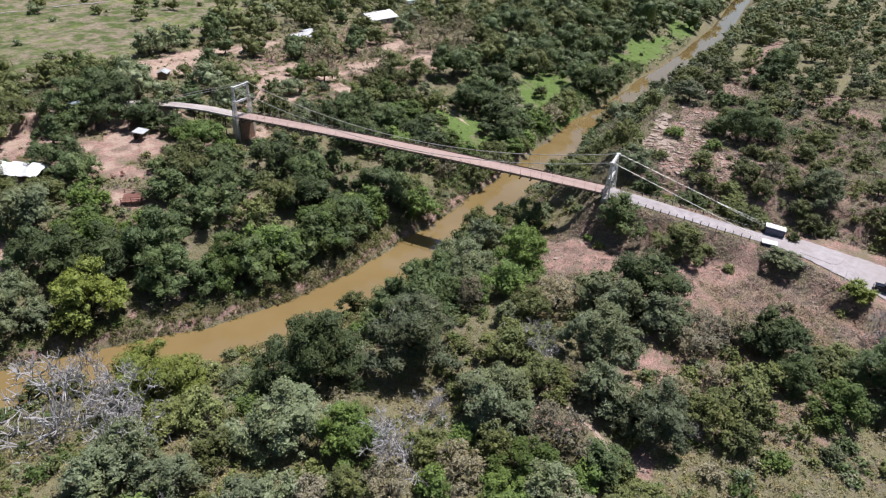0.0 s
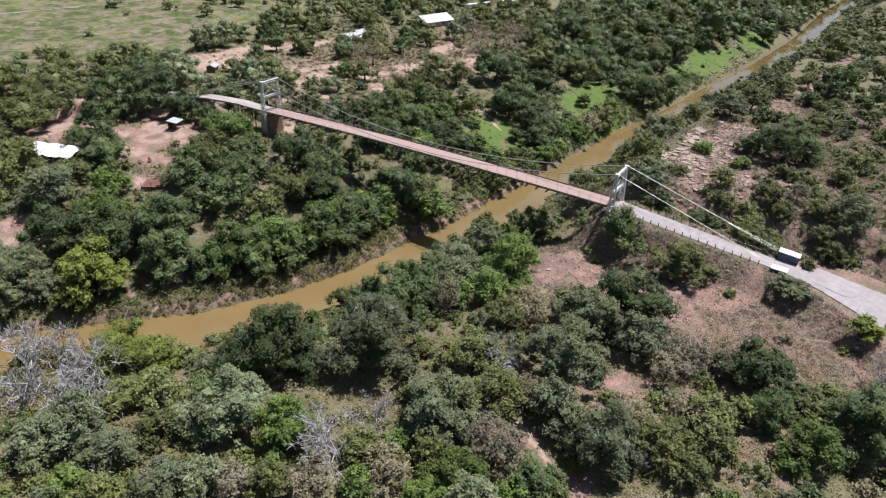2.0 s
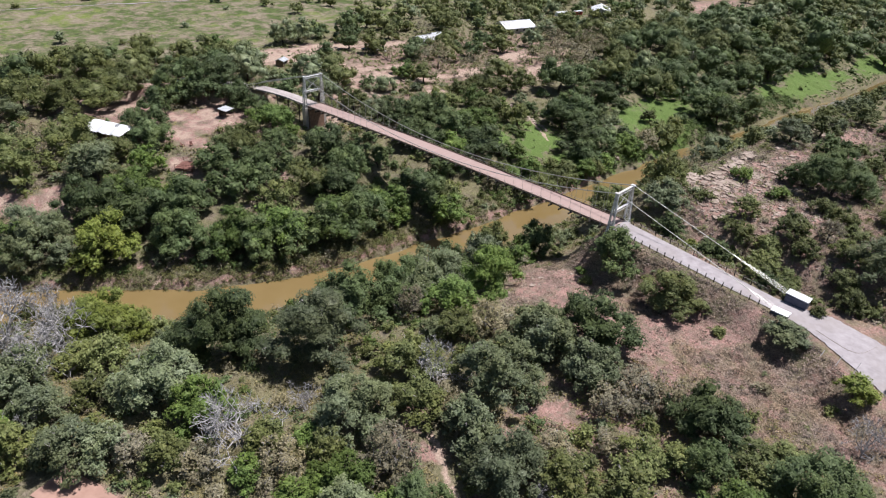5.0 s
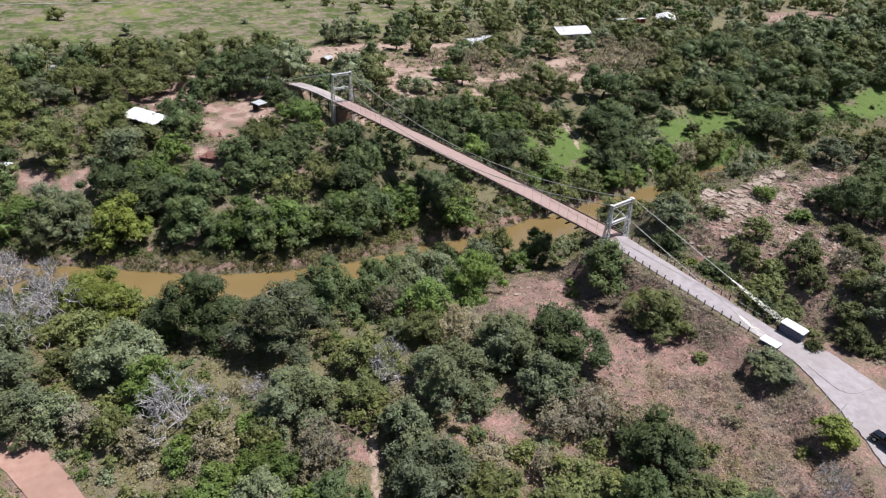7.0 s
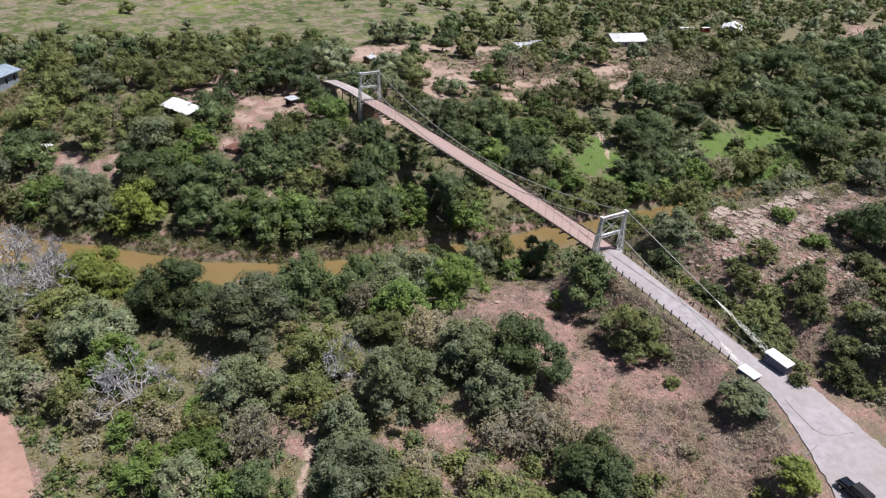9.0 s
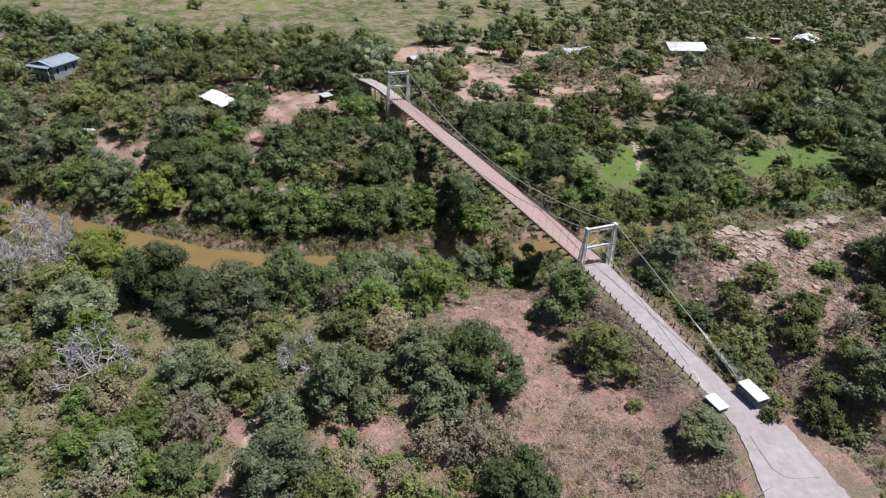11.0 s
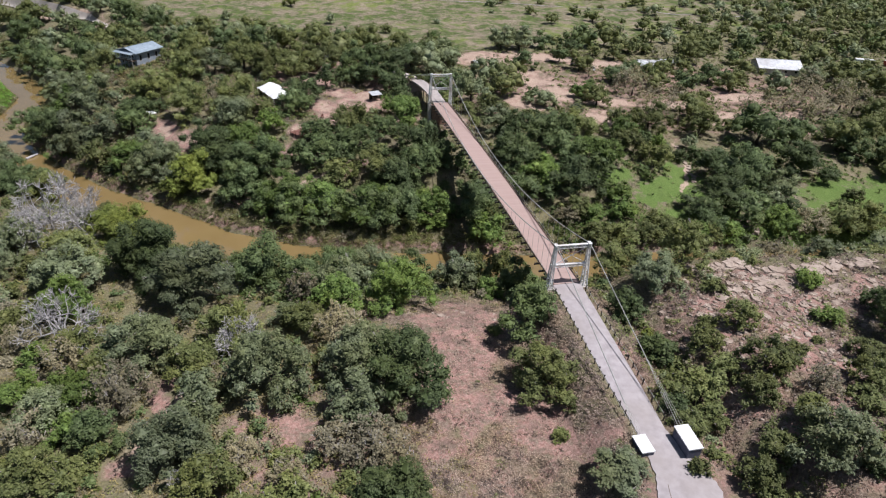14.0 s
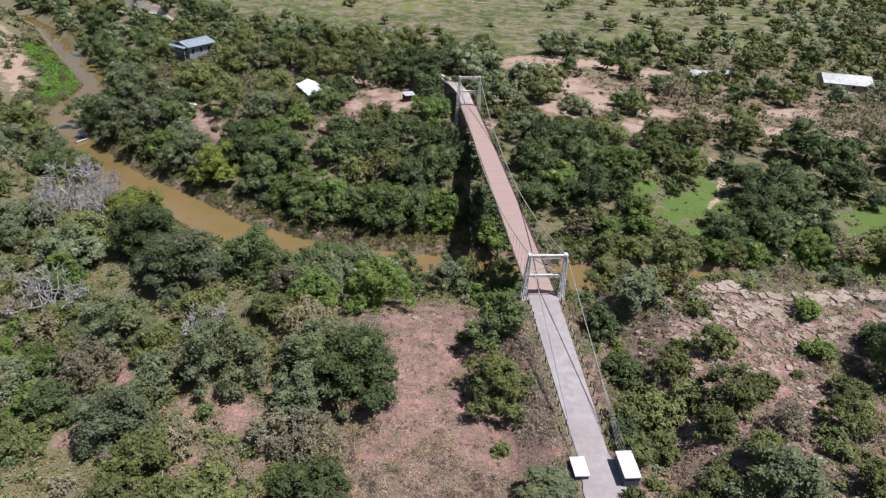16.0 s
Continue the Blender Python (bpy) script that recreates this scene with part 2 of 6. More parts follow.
# ---- building blocks ----
class Solid:
    """Collects vertices and faces for one mesh."""

    def __init__(self):
        self.v, self.f = [], []

    def faces(self, verts, faces):
        n = len(self.v)
        self.v += [tuple(p) for p in verts]
        self.f += [tuple(n + i for i in f) for f in faces]
        return self

    def box(self, x0, y0, z0, x1, y1, z1, turn=0.0, at=(0, 0, 0)):
        c, s = math.cos(turn), math.sin(turn)
        pts = [(x, y, z) for z in (z0, z1) for x, y in ((x0, y0), (x1, y0), (x1, y1), (x0, y1))]
        pts = [(at[0] + x * c - y * s, at[1] + x * s + y * c, at[2] + z) for x, y, z in pts]
        return self.faces(pts, [(3, 2, 1, 0), (4, 5, 6, 7), (0, 1, 5, 4), (1, 2, 6, 5), (2, 3, 7, 6), (3, 0, 4, 7)])

    def bar(self, a, b, w, w2=None, sides=4):
        """A straight bar or tapered rod from a to b."""
        a, b = Vector(a), Vector(b)
        w2 = w if w2 is None else w2
        ax = (b - a).normalized()
        u = ax.cross(Vector((0, 0, 1)))
        u = ax.cross(Vector((1, 0, 0))) if u.length < 1e-3 else u
        u.normalize()
        q = ax.cross(u)
        ring = []
        for p, r in ((a, w), (b, w2)):
            for i in range(sides):
                t = 6.2832 * (i + 0.5) / sides
                ring.append(p + (u * math.cos(t) + q * math.sin(t)) * r)
        n = sides
        fs = [(i, (i + 1) % n, n + (i + 1) % n, n + i) for i in range(n)] + [tuple(range(n))[::-1], tuple(range(n, 2 * n))]
        return self.faces(ring, fs)

    def run(self, pts, r, sides=5):
        """A rod along a row of points; r: one radius or one for each point."""
        rs = r if isinstance(r, (list, tuple)) else [r] * len(pts)
        pts = [Vector(p) for p in pts]
        ring, n = [], sides
        for i, (p, q) in enumerate(zip(pts, rs)):
            ax = (pts[min(i + 1, len(pts) - 1)] - pts[max(i - 1, 0)]).normalized()
            ref = Vector((0, 0, 1)) if abs(ax.z) < 0.8 else Vector((1, 0, 0))
            u = ax.cross(ref).normalized()
            v = ax.cross(u)
            ring += [p + (u * math.cos(6.2832 * (k + 0.5) / n) + v * math.sin(6.2832 * (k + 0.5) / n)) * q for k in range(n)]
        fs = [(i * n + k, i * n + (k + 1) % n, (i + 1) * n + (k + 1) % n, (i + 1) * n + k) for i in range(len(pts) - 1) for k in range(n)]
        last = (len(pts) - 1) * n
        return self.faces(ring, fs + [tuple(range(n))[::-1], tuple(range(last, last + n))])

    def mesh(self, name, mat, smooth_shade=False):
        me = bpy.data.meshes.new(name)
        me.from_pydata(self.v, [], self.f)
        me.materials.append(mat)
        if smooth_shade:
            me.polygons.foreach_set("use_smooth", [True] * len(me.polygons))
        return me


def part(name, solid, mat, parent, label=""):
    ob = new(name, solid.mesh(name, mat))
    ob.parent = parent
    return tagged(ob, label)


def thing(name, label, category, at=(0, 0, 0), turn=0.0, group="", kind=""):
    ob = new(name)
    ob.matrix_world = pose(*at, 0, 0, turn)
    return tagged(ob, label, category, group, kind)


# ---- the lie of the land (bridge runs along +y from the origin; the river's surface is z = 0) ----
RIVER = [(-2600, 2700), (-900, 1080), (-420, 540), (-300, 402), (-235, 322), (-196, 273), (-174, 237), (-154, 205), (-139, 181), (-137.5, 168), (-139, 150), (-134, 131),
         (-119, 110), (-100, 89), (-80, 73), (-66, 60), (-48, 50), (-32, 44.5), (-10, 40.5), (15, 36), (50, 32.5), (102, 28),
         (120, 23), (182, 16.5), (215, 10.5), (249, 6.6), (328, -1), (440, -4), (700, -25), (1500, -60), (4200, -120)]


def smooth(a, b, v):
    k = np.clip((v - a) / (b - a), 0, 1)
    return k * k * (3 - 2 * k)


def wave(x, y, size, seed):
    """Smooth value noise, about -1 to 1, from summed sines."""
    out = np.zeros_like(np.asarray(x, float))
    rs = np.random.RandomState(seed)
    for i in range(7):
        a, p, k = rs.uniform(0, 6.28), rs.uniform(0, 6.28), rs.uniform(0.6, 1.7) * 6.28 / size
        out = out + np.sin(k * (x * np.cos(a) + y * np.sin(a)) + p + 1.3 * np.sin(0.37 * k * (y * np.cos(a) - x * np.sin(a)) + 2 * p))
    return out / 4.0


def from_line(x, y, line):
    """Distance from a polyline, plus on its left side, minus on its right."""
    best, sign = np.full(np.shape(x), 1e9), np.ones(np.shape(x))
    for (ax, ay), (bx, by) in zip(line, line[1:]):
        dx, dy = bx - ax, by - ay
        k = np.clip(((x - ax) * dx + (y - ay) * dy) / (dx * dx + dy * dy), 0, 1)
        d = np.hypot(x - ax - k * dx, y - ay - k * dy)
        near = d < best
        best = np.where(near, d, best)
        sign = np.where(near, np.sign(dx * (y - ay) - dy * (x - ax) + 1e-9), sign)
    return best * sign


ROAD = [(0, 1.5), (0, -24), (0, -34), (1, -41), (-1, -47), (-3.2, -53), (-6, -58), (-14, -67), (-28, -79), (-62, -104), (-160, -150), (-900, -420)]
PATHS = [[(-65, -5), (-65, -6), (-63, -9), (-65, -13), (-67, -16), (-69, -20), (-70, -22)], [(-69, 70), (-62, 74), (-54, 75), (-46, 71)],
         [(-44, 76), (-36, 80), (-30, 84), (-27, 90), (-24, 98)], [(74, 90), (71, 76), (66, 66), (60, 60)]]
ROAD_FAR = [(0, 104), (0, 116), (-0.6, 122), (-3.4, 134), (-9, 144), (-40, 172), (-86, 214), (-130, 262), (-300, 420)]


def road_height(y):
    return np.interp(y, (-110, -64, -50, -34, -24, 0), (15.5, 16.6, 17.0, 17.7, 18.5, 20.6))


def height(x, y):
    x, y = np.asarray(x, float), np.asarray(y, float)
    d = from_line(x, y, RIVER)
    away = np.abs(d) - np.interp(x, (-175, -142), (3.2, 6.0)) + 0.8 * wave(x, y, 17, 3)
    far = np.interp(away, (-3, 0, 1.5, 6, 14, 28, 46, 110, 320, 1200), (-1.6, 0, 1.7, 3.0, 4.6, 9.0, 12.0, 13.6, 15.5, 18))
    meadow = smooth(45, 75, x) * smooth(230, 170, x)
    far = far * (1 - meadow) + meadow * np.interp(away, (-3, 0, 2, 5, 30, 48, 75, 140, 320, 1200), (-1.6, 0, 2.0, 4.0, 5.4, 8.0, 11.5, 13.6, 15.5, 18))
    low = np.interp(away, (-3, 0, 2, 8, 17, 30, 46, 90, 400), (-1.6, 0, 1.6, 3.2, 7.0, 12.6, 14.0, 14.0, 15))
    low = low - 1.6 * smooth(-45, -80, x) * smooth(20, 40, away)
    up = np.interp(away, (-3, 0, 2, 8, 16, 22, 26, 60, 400, 1500), (-1.6, 0, 1.8, 5.0, 12.0, 17.5, 21.5, 22.0, 24, 30))
    k = smooth(2, 22, x)
    near = low * (1 - k) + up * k
    z = np.where(d > 0, far, near)
    bumps = smooth(0, 10, away)
    z = z + bumps * (0.45 * wave(x, y, 23, 5) + 0.16 * wave(x, y, 6.5, 6)) + smooth(150, 700, away) * 2.5 * wave(x, y, 260, 8)
    # the rise on which the stilt house stands
    z = z + 4.2 * smooth(30, 7, np.hypot(x + 96, y - 174)) * (d > 0)
    # the low bar inside the upstream bend
    u, v = (x + 163) * 0.88 + (y - 186) * 0.47, (y - 186) * 0.88 - (x + 163) * 0.47
    bar = smooth(1.35, 0.85, np.hypot(u / 24, v / 70)) * (d < 0)
    z = z * (1 - bar) + bar * (np.interp(away, (-3, 0, 3, 20), (-1.6, 0, 0.9, 1.4)) + 0.12 * wave(x, y, 8, 9))
    # the approach road's bank
    r = np.abs(from_line(x, y, ROAD))
    half = np.interp(y, (-75, -58, -50, -40, -36, 0), (5, 8.5, 8.5, 5.5, 3.2, 3.2))
    bank = smooth(7.5, 0.5, r - half) * smooth(11, -3, y)
    z = z * (1 - bank) + bank * (road_height(y) - 0.12)
    r = np.abs(from_line(x, y, ROAD_FAR))
    bank = smooth(5.5, 2.0, r) * smooth(124, 133, y)
    top = np.interp(y, (104, 122, 140, 160, 190, 400), (19.0, 18.6, 18.0, 16.6, 14.8, 15.5)) - 0.12
    z = z * (1 - bank) + bank * top
    return z


# ---- ground cover: patches (x, y, half length, half width, turn) ----
DIRT_NEAR = [(-18, 3, 8, 8, 0), (-19, -6, 5, 8, 10), (-24, -18, 5, 9, 0), (-12, -26, 5, 7, 0), (-28, -27, 2, 2, 0), (-47, -19, 3, 3, 0), (-65, -6, 4, 2, 20),
             (-69, -21, 3, 2, 0), (-67, -9, 1.2, 6, 30), (-18, -20, 6, 5, -30), (-9, -31, 4, 3, 0), (-24, -11, 4, 9, 0), (-22, -5, 4, 6, 0), (-101.5, 11, 3, 6, 10), (-99.5, -2, 3, 9, 5)]
DIRT_UPLAND = [(34, -13, 20, 8, 0), (26, -24, 12, 6, 0), (39, -6, 13, 4, 0), (30, -13, 10, 6, 0), (33, -19, 5, 5, 0), (54, -9, 6, 4, 0), (18, -18, 3, 5, 0), (68, -12, 8, 6, 0), (99, -19, 12, 5, -10),
               (150, -26, 45, 3.5, -8), (102, -45, 16, 4, -40), (31, -28, 5, 4, 0), (89, -57, 9, 6, 0), (15, -31, 4, 2, 0), (26, -36, 4, 2, 0)]
DIRT_YARD = [(38, 170, 19, 9, 0), (48, 128, 13, 9, 7), (60, 176, 20, 7, -15), (55, 104, 5, 7, 0), (101, 103, 11, 6, 0), (84, 117, 16, 5, 0), (127, 90, 5, 4, 0), (43, 145, 11, 14, 0),
             (66, 121, 12, 6, 0), (118, 122, 13, 6, 0), (82, 166, 14, 6, 0), (119, 104, 14, 6, 0), (33, 121, 9, 5, 40), (30, 178, 14, 5, 0), (20, 121, 6, 4, 30), (33, 117, 7, 4, 0), (61, 123, 9, 4, 0), (64, 138, 9, 4, 0), (9, 169, 8, 4, 0), (5, 104, 5, 5, 0)]
DIRT_CAMP = [(-38, 150, 12, 9, 0), (-19, 130, 13, 8, 10), (-47, 158, 9, 7, 0), (-10, 142, 9, 9, 0), (-30, 160, 12, 7, 0), (-11, 108, 7, 6, 0), (-22, 123, 11, 7, 0), (-35, 120, 4, 16, 15), (-41, 150, 8, 7, 0), (-83, 116, 4, 9, 20), (-76, 107, 4, 6, 20), (-45, 93, 5, 4, 0), (-74, 110, 6, 5, 0),
             (-91, 123, 6, 4, 0), (-32, 80, 3, 3, 0), (-43, 104, 3, 7, 0), (-26, 82, 1.5, 6, -20), (-62, 74, 7, 1.5, -30), (321, 120, 36, 16, 0), (-50, 128, 7, 5, 0), (72, 44, 4, 3, 0), (-28, 135, 6, 5, 0), (-35, 124, 5, 4, 0)]
GREEN_LOW = [(222, 31, 22, 7, -8), (245, 25, 14, 5, -5), (292, 22, 18, 6, -5), (130, 53, 12, 9, -35), (60, 61, 10, 7, 20), (118, 52, 30, 9.5, 5), (56, 60, 12, 6.5, 10), (66, 70, 6, 8, 0), (96, 39, 30, 5, -6), (60, 48, 14, 6, -10), (191, 33, 12, 8, -5), (80, 42, 18, 3, -5), (215, 28, 30, 7, -5), (289, 18, 26, 6, -5), (-75, 102, 3, 4, 0),
             (108, 58, 8, 8, 0), (-155, 186, 8, 40, 28), (-116, 117, 7, 3, -40), (-150, 146, 6, 10, 0), (42, 68, 7, 5, 0), (-86, 100, 6, 4, 0)]
SAND_BAR = [(-177, 196, 6, 36, 28), (-212, 250, 6, 34, 40), (-146, 268, 4, 20, 55), (-129, 248, 4, 8, 55)]


def patches(x, y, rows, wobble=0.35):
    out = np.zeros_like(x)
    wobbling = wobble * 0.5 * wave(x, y, 9, 11)
    for px, py, a, b, turn in rows:
        c, s = math.cos(radians(turn)), math.sin(radians(turn))
        u, v = ((x - px) * c + (y - py) * s) / a, ((y - py) * c - (x - px) * s) / b
        out = np.maximum(out, 1 - 0.5 * np.hypot(u, v) + wobbling)
    return np.clip(out, 0, 1)


def field_of(x, y):
    """1 on the open grazing land beyond the trees."""
    edge = np.interp(x, (-400, -160, -100, -45, 17, 67, 120, 190, 260, 420), (460, 330, 250, 214, 188, 192, 202, 214, 300, 520))
    return smooth(-6, 6, y - edge + 5 * wave(x, y, 40, 12))


def grid_lines(lo, hi, step, reach):
    """Even steps across the core, then ever wider ones out to the horizon."""
    core = list(np.arange(lo, hi + step, step))
    out, gap = [], step
    while not out or out[-1] < reach:
        gap *= 1.22
        out.append((out[-1] if out else 0) + gap)
    return np.array([lo - v for v in out[::-1]] + core + [core[-1] + v for v in out])


def sheet(name, X, Y, Z, mat):
    """A mesh over a grid of points."""
    ny, nx = X.shape
    me = bpy.data.meshes.new(name)
    i = np.arange(ny * nx).reshape(ny, nx)
    quads = np.stack([i[:-1, :-1], i[:-1, 1:], i[1:, 1:], i[1:, :-1]], -1).reshape(-1, 4)
    me.from_pydata(np.stack([X, Y, Z], -1).reshape(-1, 3).tolist(), [], quads.tolist())
    me.materials.append(mat)
    me.polygons.foreach_set("use_smooth", [True] * len(me.polygons))
    return me


gx, gy = np.meshgrid(grid_lines(-190, 260, 1.4, 4200), grid_lines(-115, 300, 1.4, 4200))
ground_mesh = sheet("ground", gx, gy, height(gx, gy), GROUND)
DRY_SLOPE = [(12, -50, 20, 18, 0), (-12, -56, 18, 14, 0), (-20, -20, 15, 30, 0), (22, -22, 20, 18, 0), (-45, -28, 14, 14, 0), (60, -30, 30, 16, 0), (90, 130, 70, 30, 0)]
red = np.maximum.reduce([np.minimum(patches(gx, gy, DRY_SLOPE), 0.55)] + [patches(gx, gy, rows) for rows in (DIRT_NEAR, DIRT_UPLAND, DIRT_YARD, DIRT_CAMP)])
shore = np.abs(np.abs(from_line(gx, gy, RIVER)) - 7.0)
red = np.maximum(red, 0.66 * smooth(2.4, 0.4, shore) * (gx > -140) * (gx < 60))
green, sandy, field = patches(gx, gy, GREEN_LOW), patches(gx, gy, SAND_BAR), field_of(gx, gy)
sandy = np.maximum.reduce([sandy, 0.82 * patches(gx, gy, DIRT_YARD), 0.6 * patches(gx, gy, DIRT_CAMP)])
for line in PATHS:
    sandy = np.maximum(sandy, smooth(1.3, 0.2, np.abs(from_line(gx, gy, line))) * 0.75)
sandy = np.maximum(sandy, 0.85 * smooth(4, 1.5, np.abs(from_line(gx, gy, ROAD_FAR))) * (gy > 128) * (gy < 140))
layer = ground_mesh.color_attributes.new("cover", "FLOAT_COLOR", "POINT")
layer.data.foreach_set("color", np.stack([red, green, sandy, field], -1).ravel())
tagged(new("ground", ground_mesh), "dry scrubland with red dirt patches and grass", "ground", kind="structure")

# the river
river = np.array(RIVER, float)
fine_line = np.concatenate([np.linspace(a, b, 12, endpoint=False) for a, b in zip(river, river[1:])])
along = np.gradient(fine_line, axis=0)
side = np.stack([-along[:, 1], along[:, 0]], -1) / np.hypot(along[:, 0], along[:, 1])[:, None]
rows_of_water = np.stack([fine_line + side * k for k in (-7.6, -3, 0, 3, 7.6)])
tagged(new("river_water", sheet("river_water", rows_of_water[:, :, 0], rows_of_water[:, :, 1], np.zeros(rows_of_water.shape[:2]), WATER)),
       "muddy ochre river water between wooded banks", "river", kind="structure")

# the approach road and the far road
ROAD_EDGES = [(1.0, -2.5, 2.5), (-12, -2.4, 2.4), (-24, -2.3, 2.3), (-32, -2.1, 2.0), (-38, -2.8, 3.2), (-41, -3.8, 4.3), (-47, -7.0, 3.4), (-53, -10.6, 2.4), (-58, -14.6, 1),
              (-66, -24, -4), (-78, -38, -19), (-103, -75, -54), (-150, -172, -148), (-200, -330, -306)]
ry = np.concatenate([np.linspace(a[0], b[0], 8, endpoint=False) for a, b in zip(ROAD_EDGES, ROAD_EDGES[1:])])
ys = [r[0] for r in ROAD_EDGES][::-1]
left, right = (np.interp(ry, ys, [r[k] for r in ROAD_EDGES][::-1]) for k in (1, 2))
ragged_edge = 0.22 * wave(ry, ry, 3.0, 21) * smooth(-30, -40, ry)
across = np.stack([left + ragged_edge + (right - left) * k for k in (0, 0.2, 0.4, 0.6, 0.8, 1)])
RY = np.tile(ry, (6, 1))
crown_of_road = np.array([0.0, 0.05, 0.08, 0.08, 0.05, 0.0])[:, None]
ROAD_SURFACE = surface("pale_caliche_road", (0.300, 0.272, 0.280), (0.405, 0.372, 0.384), 0.9, 0.95, 0, 0.35, 0.03, (0.30, 0.265, 0.25))
tagged(new("road", sheet("road", across[::-1], RY, road_height(RY) + crown_of_road + 0.03, ROAD_SURFACE)), "pale worn gravel and concrete approach road", "road", kind="structure")


# the broken lip where the concrete ends and the gravel begins
LIP = [(-2.1, -40.4), (-3.0, -43.3), (-3.6, -45.8), (-3.2, -47.2), (-1.9, -48.1), (1.3, -49.0)]
lip = Solid().run([(x, y, float(road_height(y)) + 0.085) for x, y in LIP], [0.03, 0.05, 0.06, 0.05, 0.04, 0.02], 4)
tagged(new("road_edge", lip.mesh("road_edge", TIMBER)), "broken dark edge of the concrete road", "road edge", kind="structure")

# the lane that comes down through the woods beyond the stilt house
LANE_WEST = [(-260, 372), (-189, 310), (-166, 290), (-148, 273), (-134, 259), (-124, 245), (-112, 226)]
TRACK = [(-104.2, 19), (-102, 14), (-100.6, 8), (-99.8, 2), (-99.2, -6), (-98.5, -16), (-97, -40), (-92, -90), (-84, -150), (-70, -230), (-40, -420)]
TRACK_DIRT = surface("smooth_pink_dirt", (0.33, 0.20, 0.155), (0.43, 0.275, 0.22), 0.8, 0.95, 0, 0.2, 0.02, (0.28, 0.175, 0.14))
for line, half, mat, words in ((LANE_WEST, 1.1, surface("pale_lane_gravel", (0.46, 0.41, 0.37), (0.58, 0.53, 0.485), 0.9, 0.95), "pale gravel lane through the woods"), (TRACK, 2.5, TRACK_DIRT, "smooth pink dirt track between thickets")):
    pts = np.concatenate([np.linspace(a, b, 10, endpoint=False) for a, b in zip(np.array(line, float), np.array(line[1:], float))])
    way = np.gradient(pts, axis=0)
    sideways = np.stack([-way[:, 1], way[:, 0]], -1) / np.hypot(way[:, 0], way[:, 1])[:, None]
    strip = np.stack([pts + sideways * k for k in (-half, -half / 2, 0, half / 2, half)])
    tagged(new("lane", sheet("lane", strip[:, :, 0], strip[:, :, 1], height(strip[:, :, 0], strip[:, :, 1]) + (0.75 if line is LANE_WEST else 0.12), mat)), words, "road", kind="structure")


# ---- the suspension bridge ----
SPAN = 104.0


def deck_z(y):
    return 20.75 - 1.75 * y / SPAN + 1.1 * 4 * (y / SPAN) * (1 - y / SPAN) * 0.5


def cable_z(y):
    k = y / SPAN
    return (28.6 - 0.8 * k) - 4 * k * (1 - k) * (28.2 - deck_z(52) - 0.9)


bridge = thing("suspension_bridge", "long one-lane suspension bridge with plank deck and pale steel towers", "bridge")
deck = Solid()
steps = [SPAN * i / 52 for i in range(53)]
deck.faces([(x, y, deck_z(y) + dz) for y in steps for x, dz in ((-2.5, 0), (2.5, 0), (2.5, -0.14), (-2.5, -0.14))],
           [(4 * i + k, 4 * i + (k + 1) % 4, 4 * i + 4 + (k + 1) % 4, 4 * i + 4 + k) for i in range(len(steps) - 1) for k in range(4)] + [(3, 2, 1, 0)])
part("plank_deck", deck, DECK, bridge, "reddish-brown weathered plank roadway")
for sx in (-1, 1):
    part("kerb_timber", Solid().run([(sx * 2.42, y, deck_z(y) + 0.13) for y in steps], 0.12, 4), TIMBER, bridge)
    part("guard_rail", Solid().run([(sx * 2.62, y, deck_z(y) + 0.6) for y in steps], 0.022, 4), CABLE, bridge)
    part("stringer", Solid().run([(sx * 1.9, y, deck_z(y) - 0.35) for y in steps], 0.16, 4), DARK_STEEL, bridge)
floor_beam = Solid().box(-3.25, -0.12, -0.62, 3.25, 0.12, -0.30).mesh("floor_beam", DARK_STEEL)
post_mesh = Solid().box(-0.03, -0.03, -0.3, 0.03, 0.03, 0.62).mesh("rail_post", CABLE)
for i in range(1, 41):
    y = SPAN * i / 41
    ob = new("floor_beam", floor_beam)
    ob.location, ob.parent = (0, y, deck_z(y)), bridge
    for sx in (-1, 1):
        ob = new("rail_post", post_mesh)
        ob.location, ob.parent = (sx * 2.62, y, deck_z(y)), bridge
        hanger = Solid().bar((sx * 3.02, y, deck_z(y) - 0.45), (sx * 3.02, y, cable_z(y)), 0.028)
        part("suspender", hanger, CABLE, bridge)
for sx in (-1, 1):
    part("main_cable", Solid().run([(sx * 3.02, y, cable_z(y)) for y in steps], 0.085, 6), CABLE, bridge, "pale twisted steel main cable")


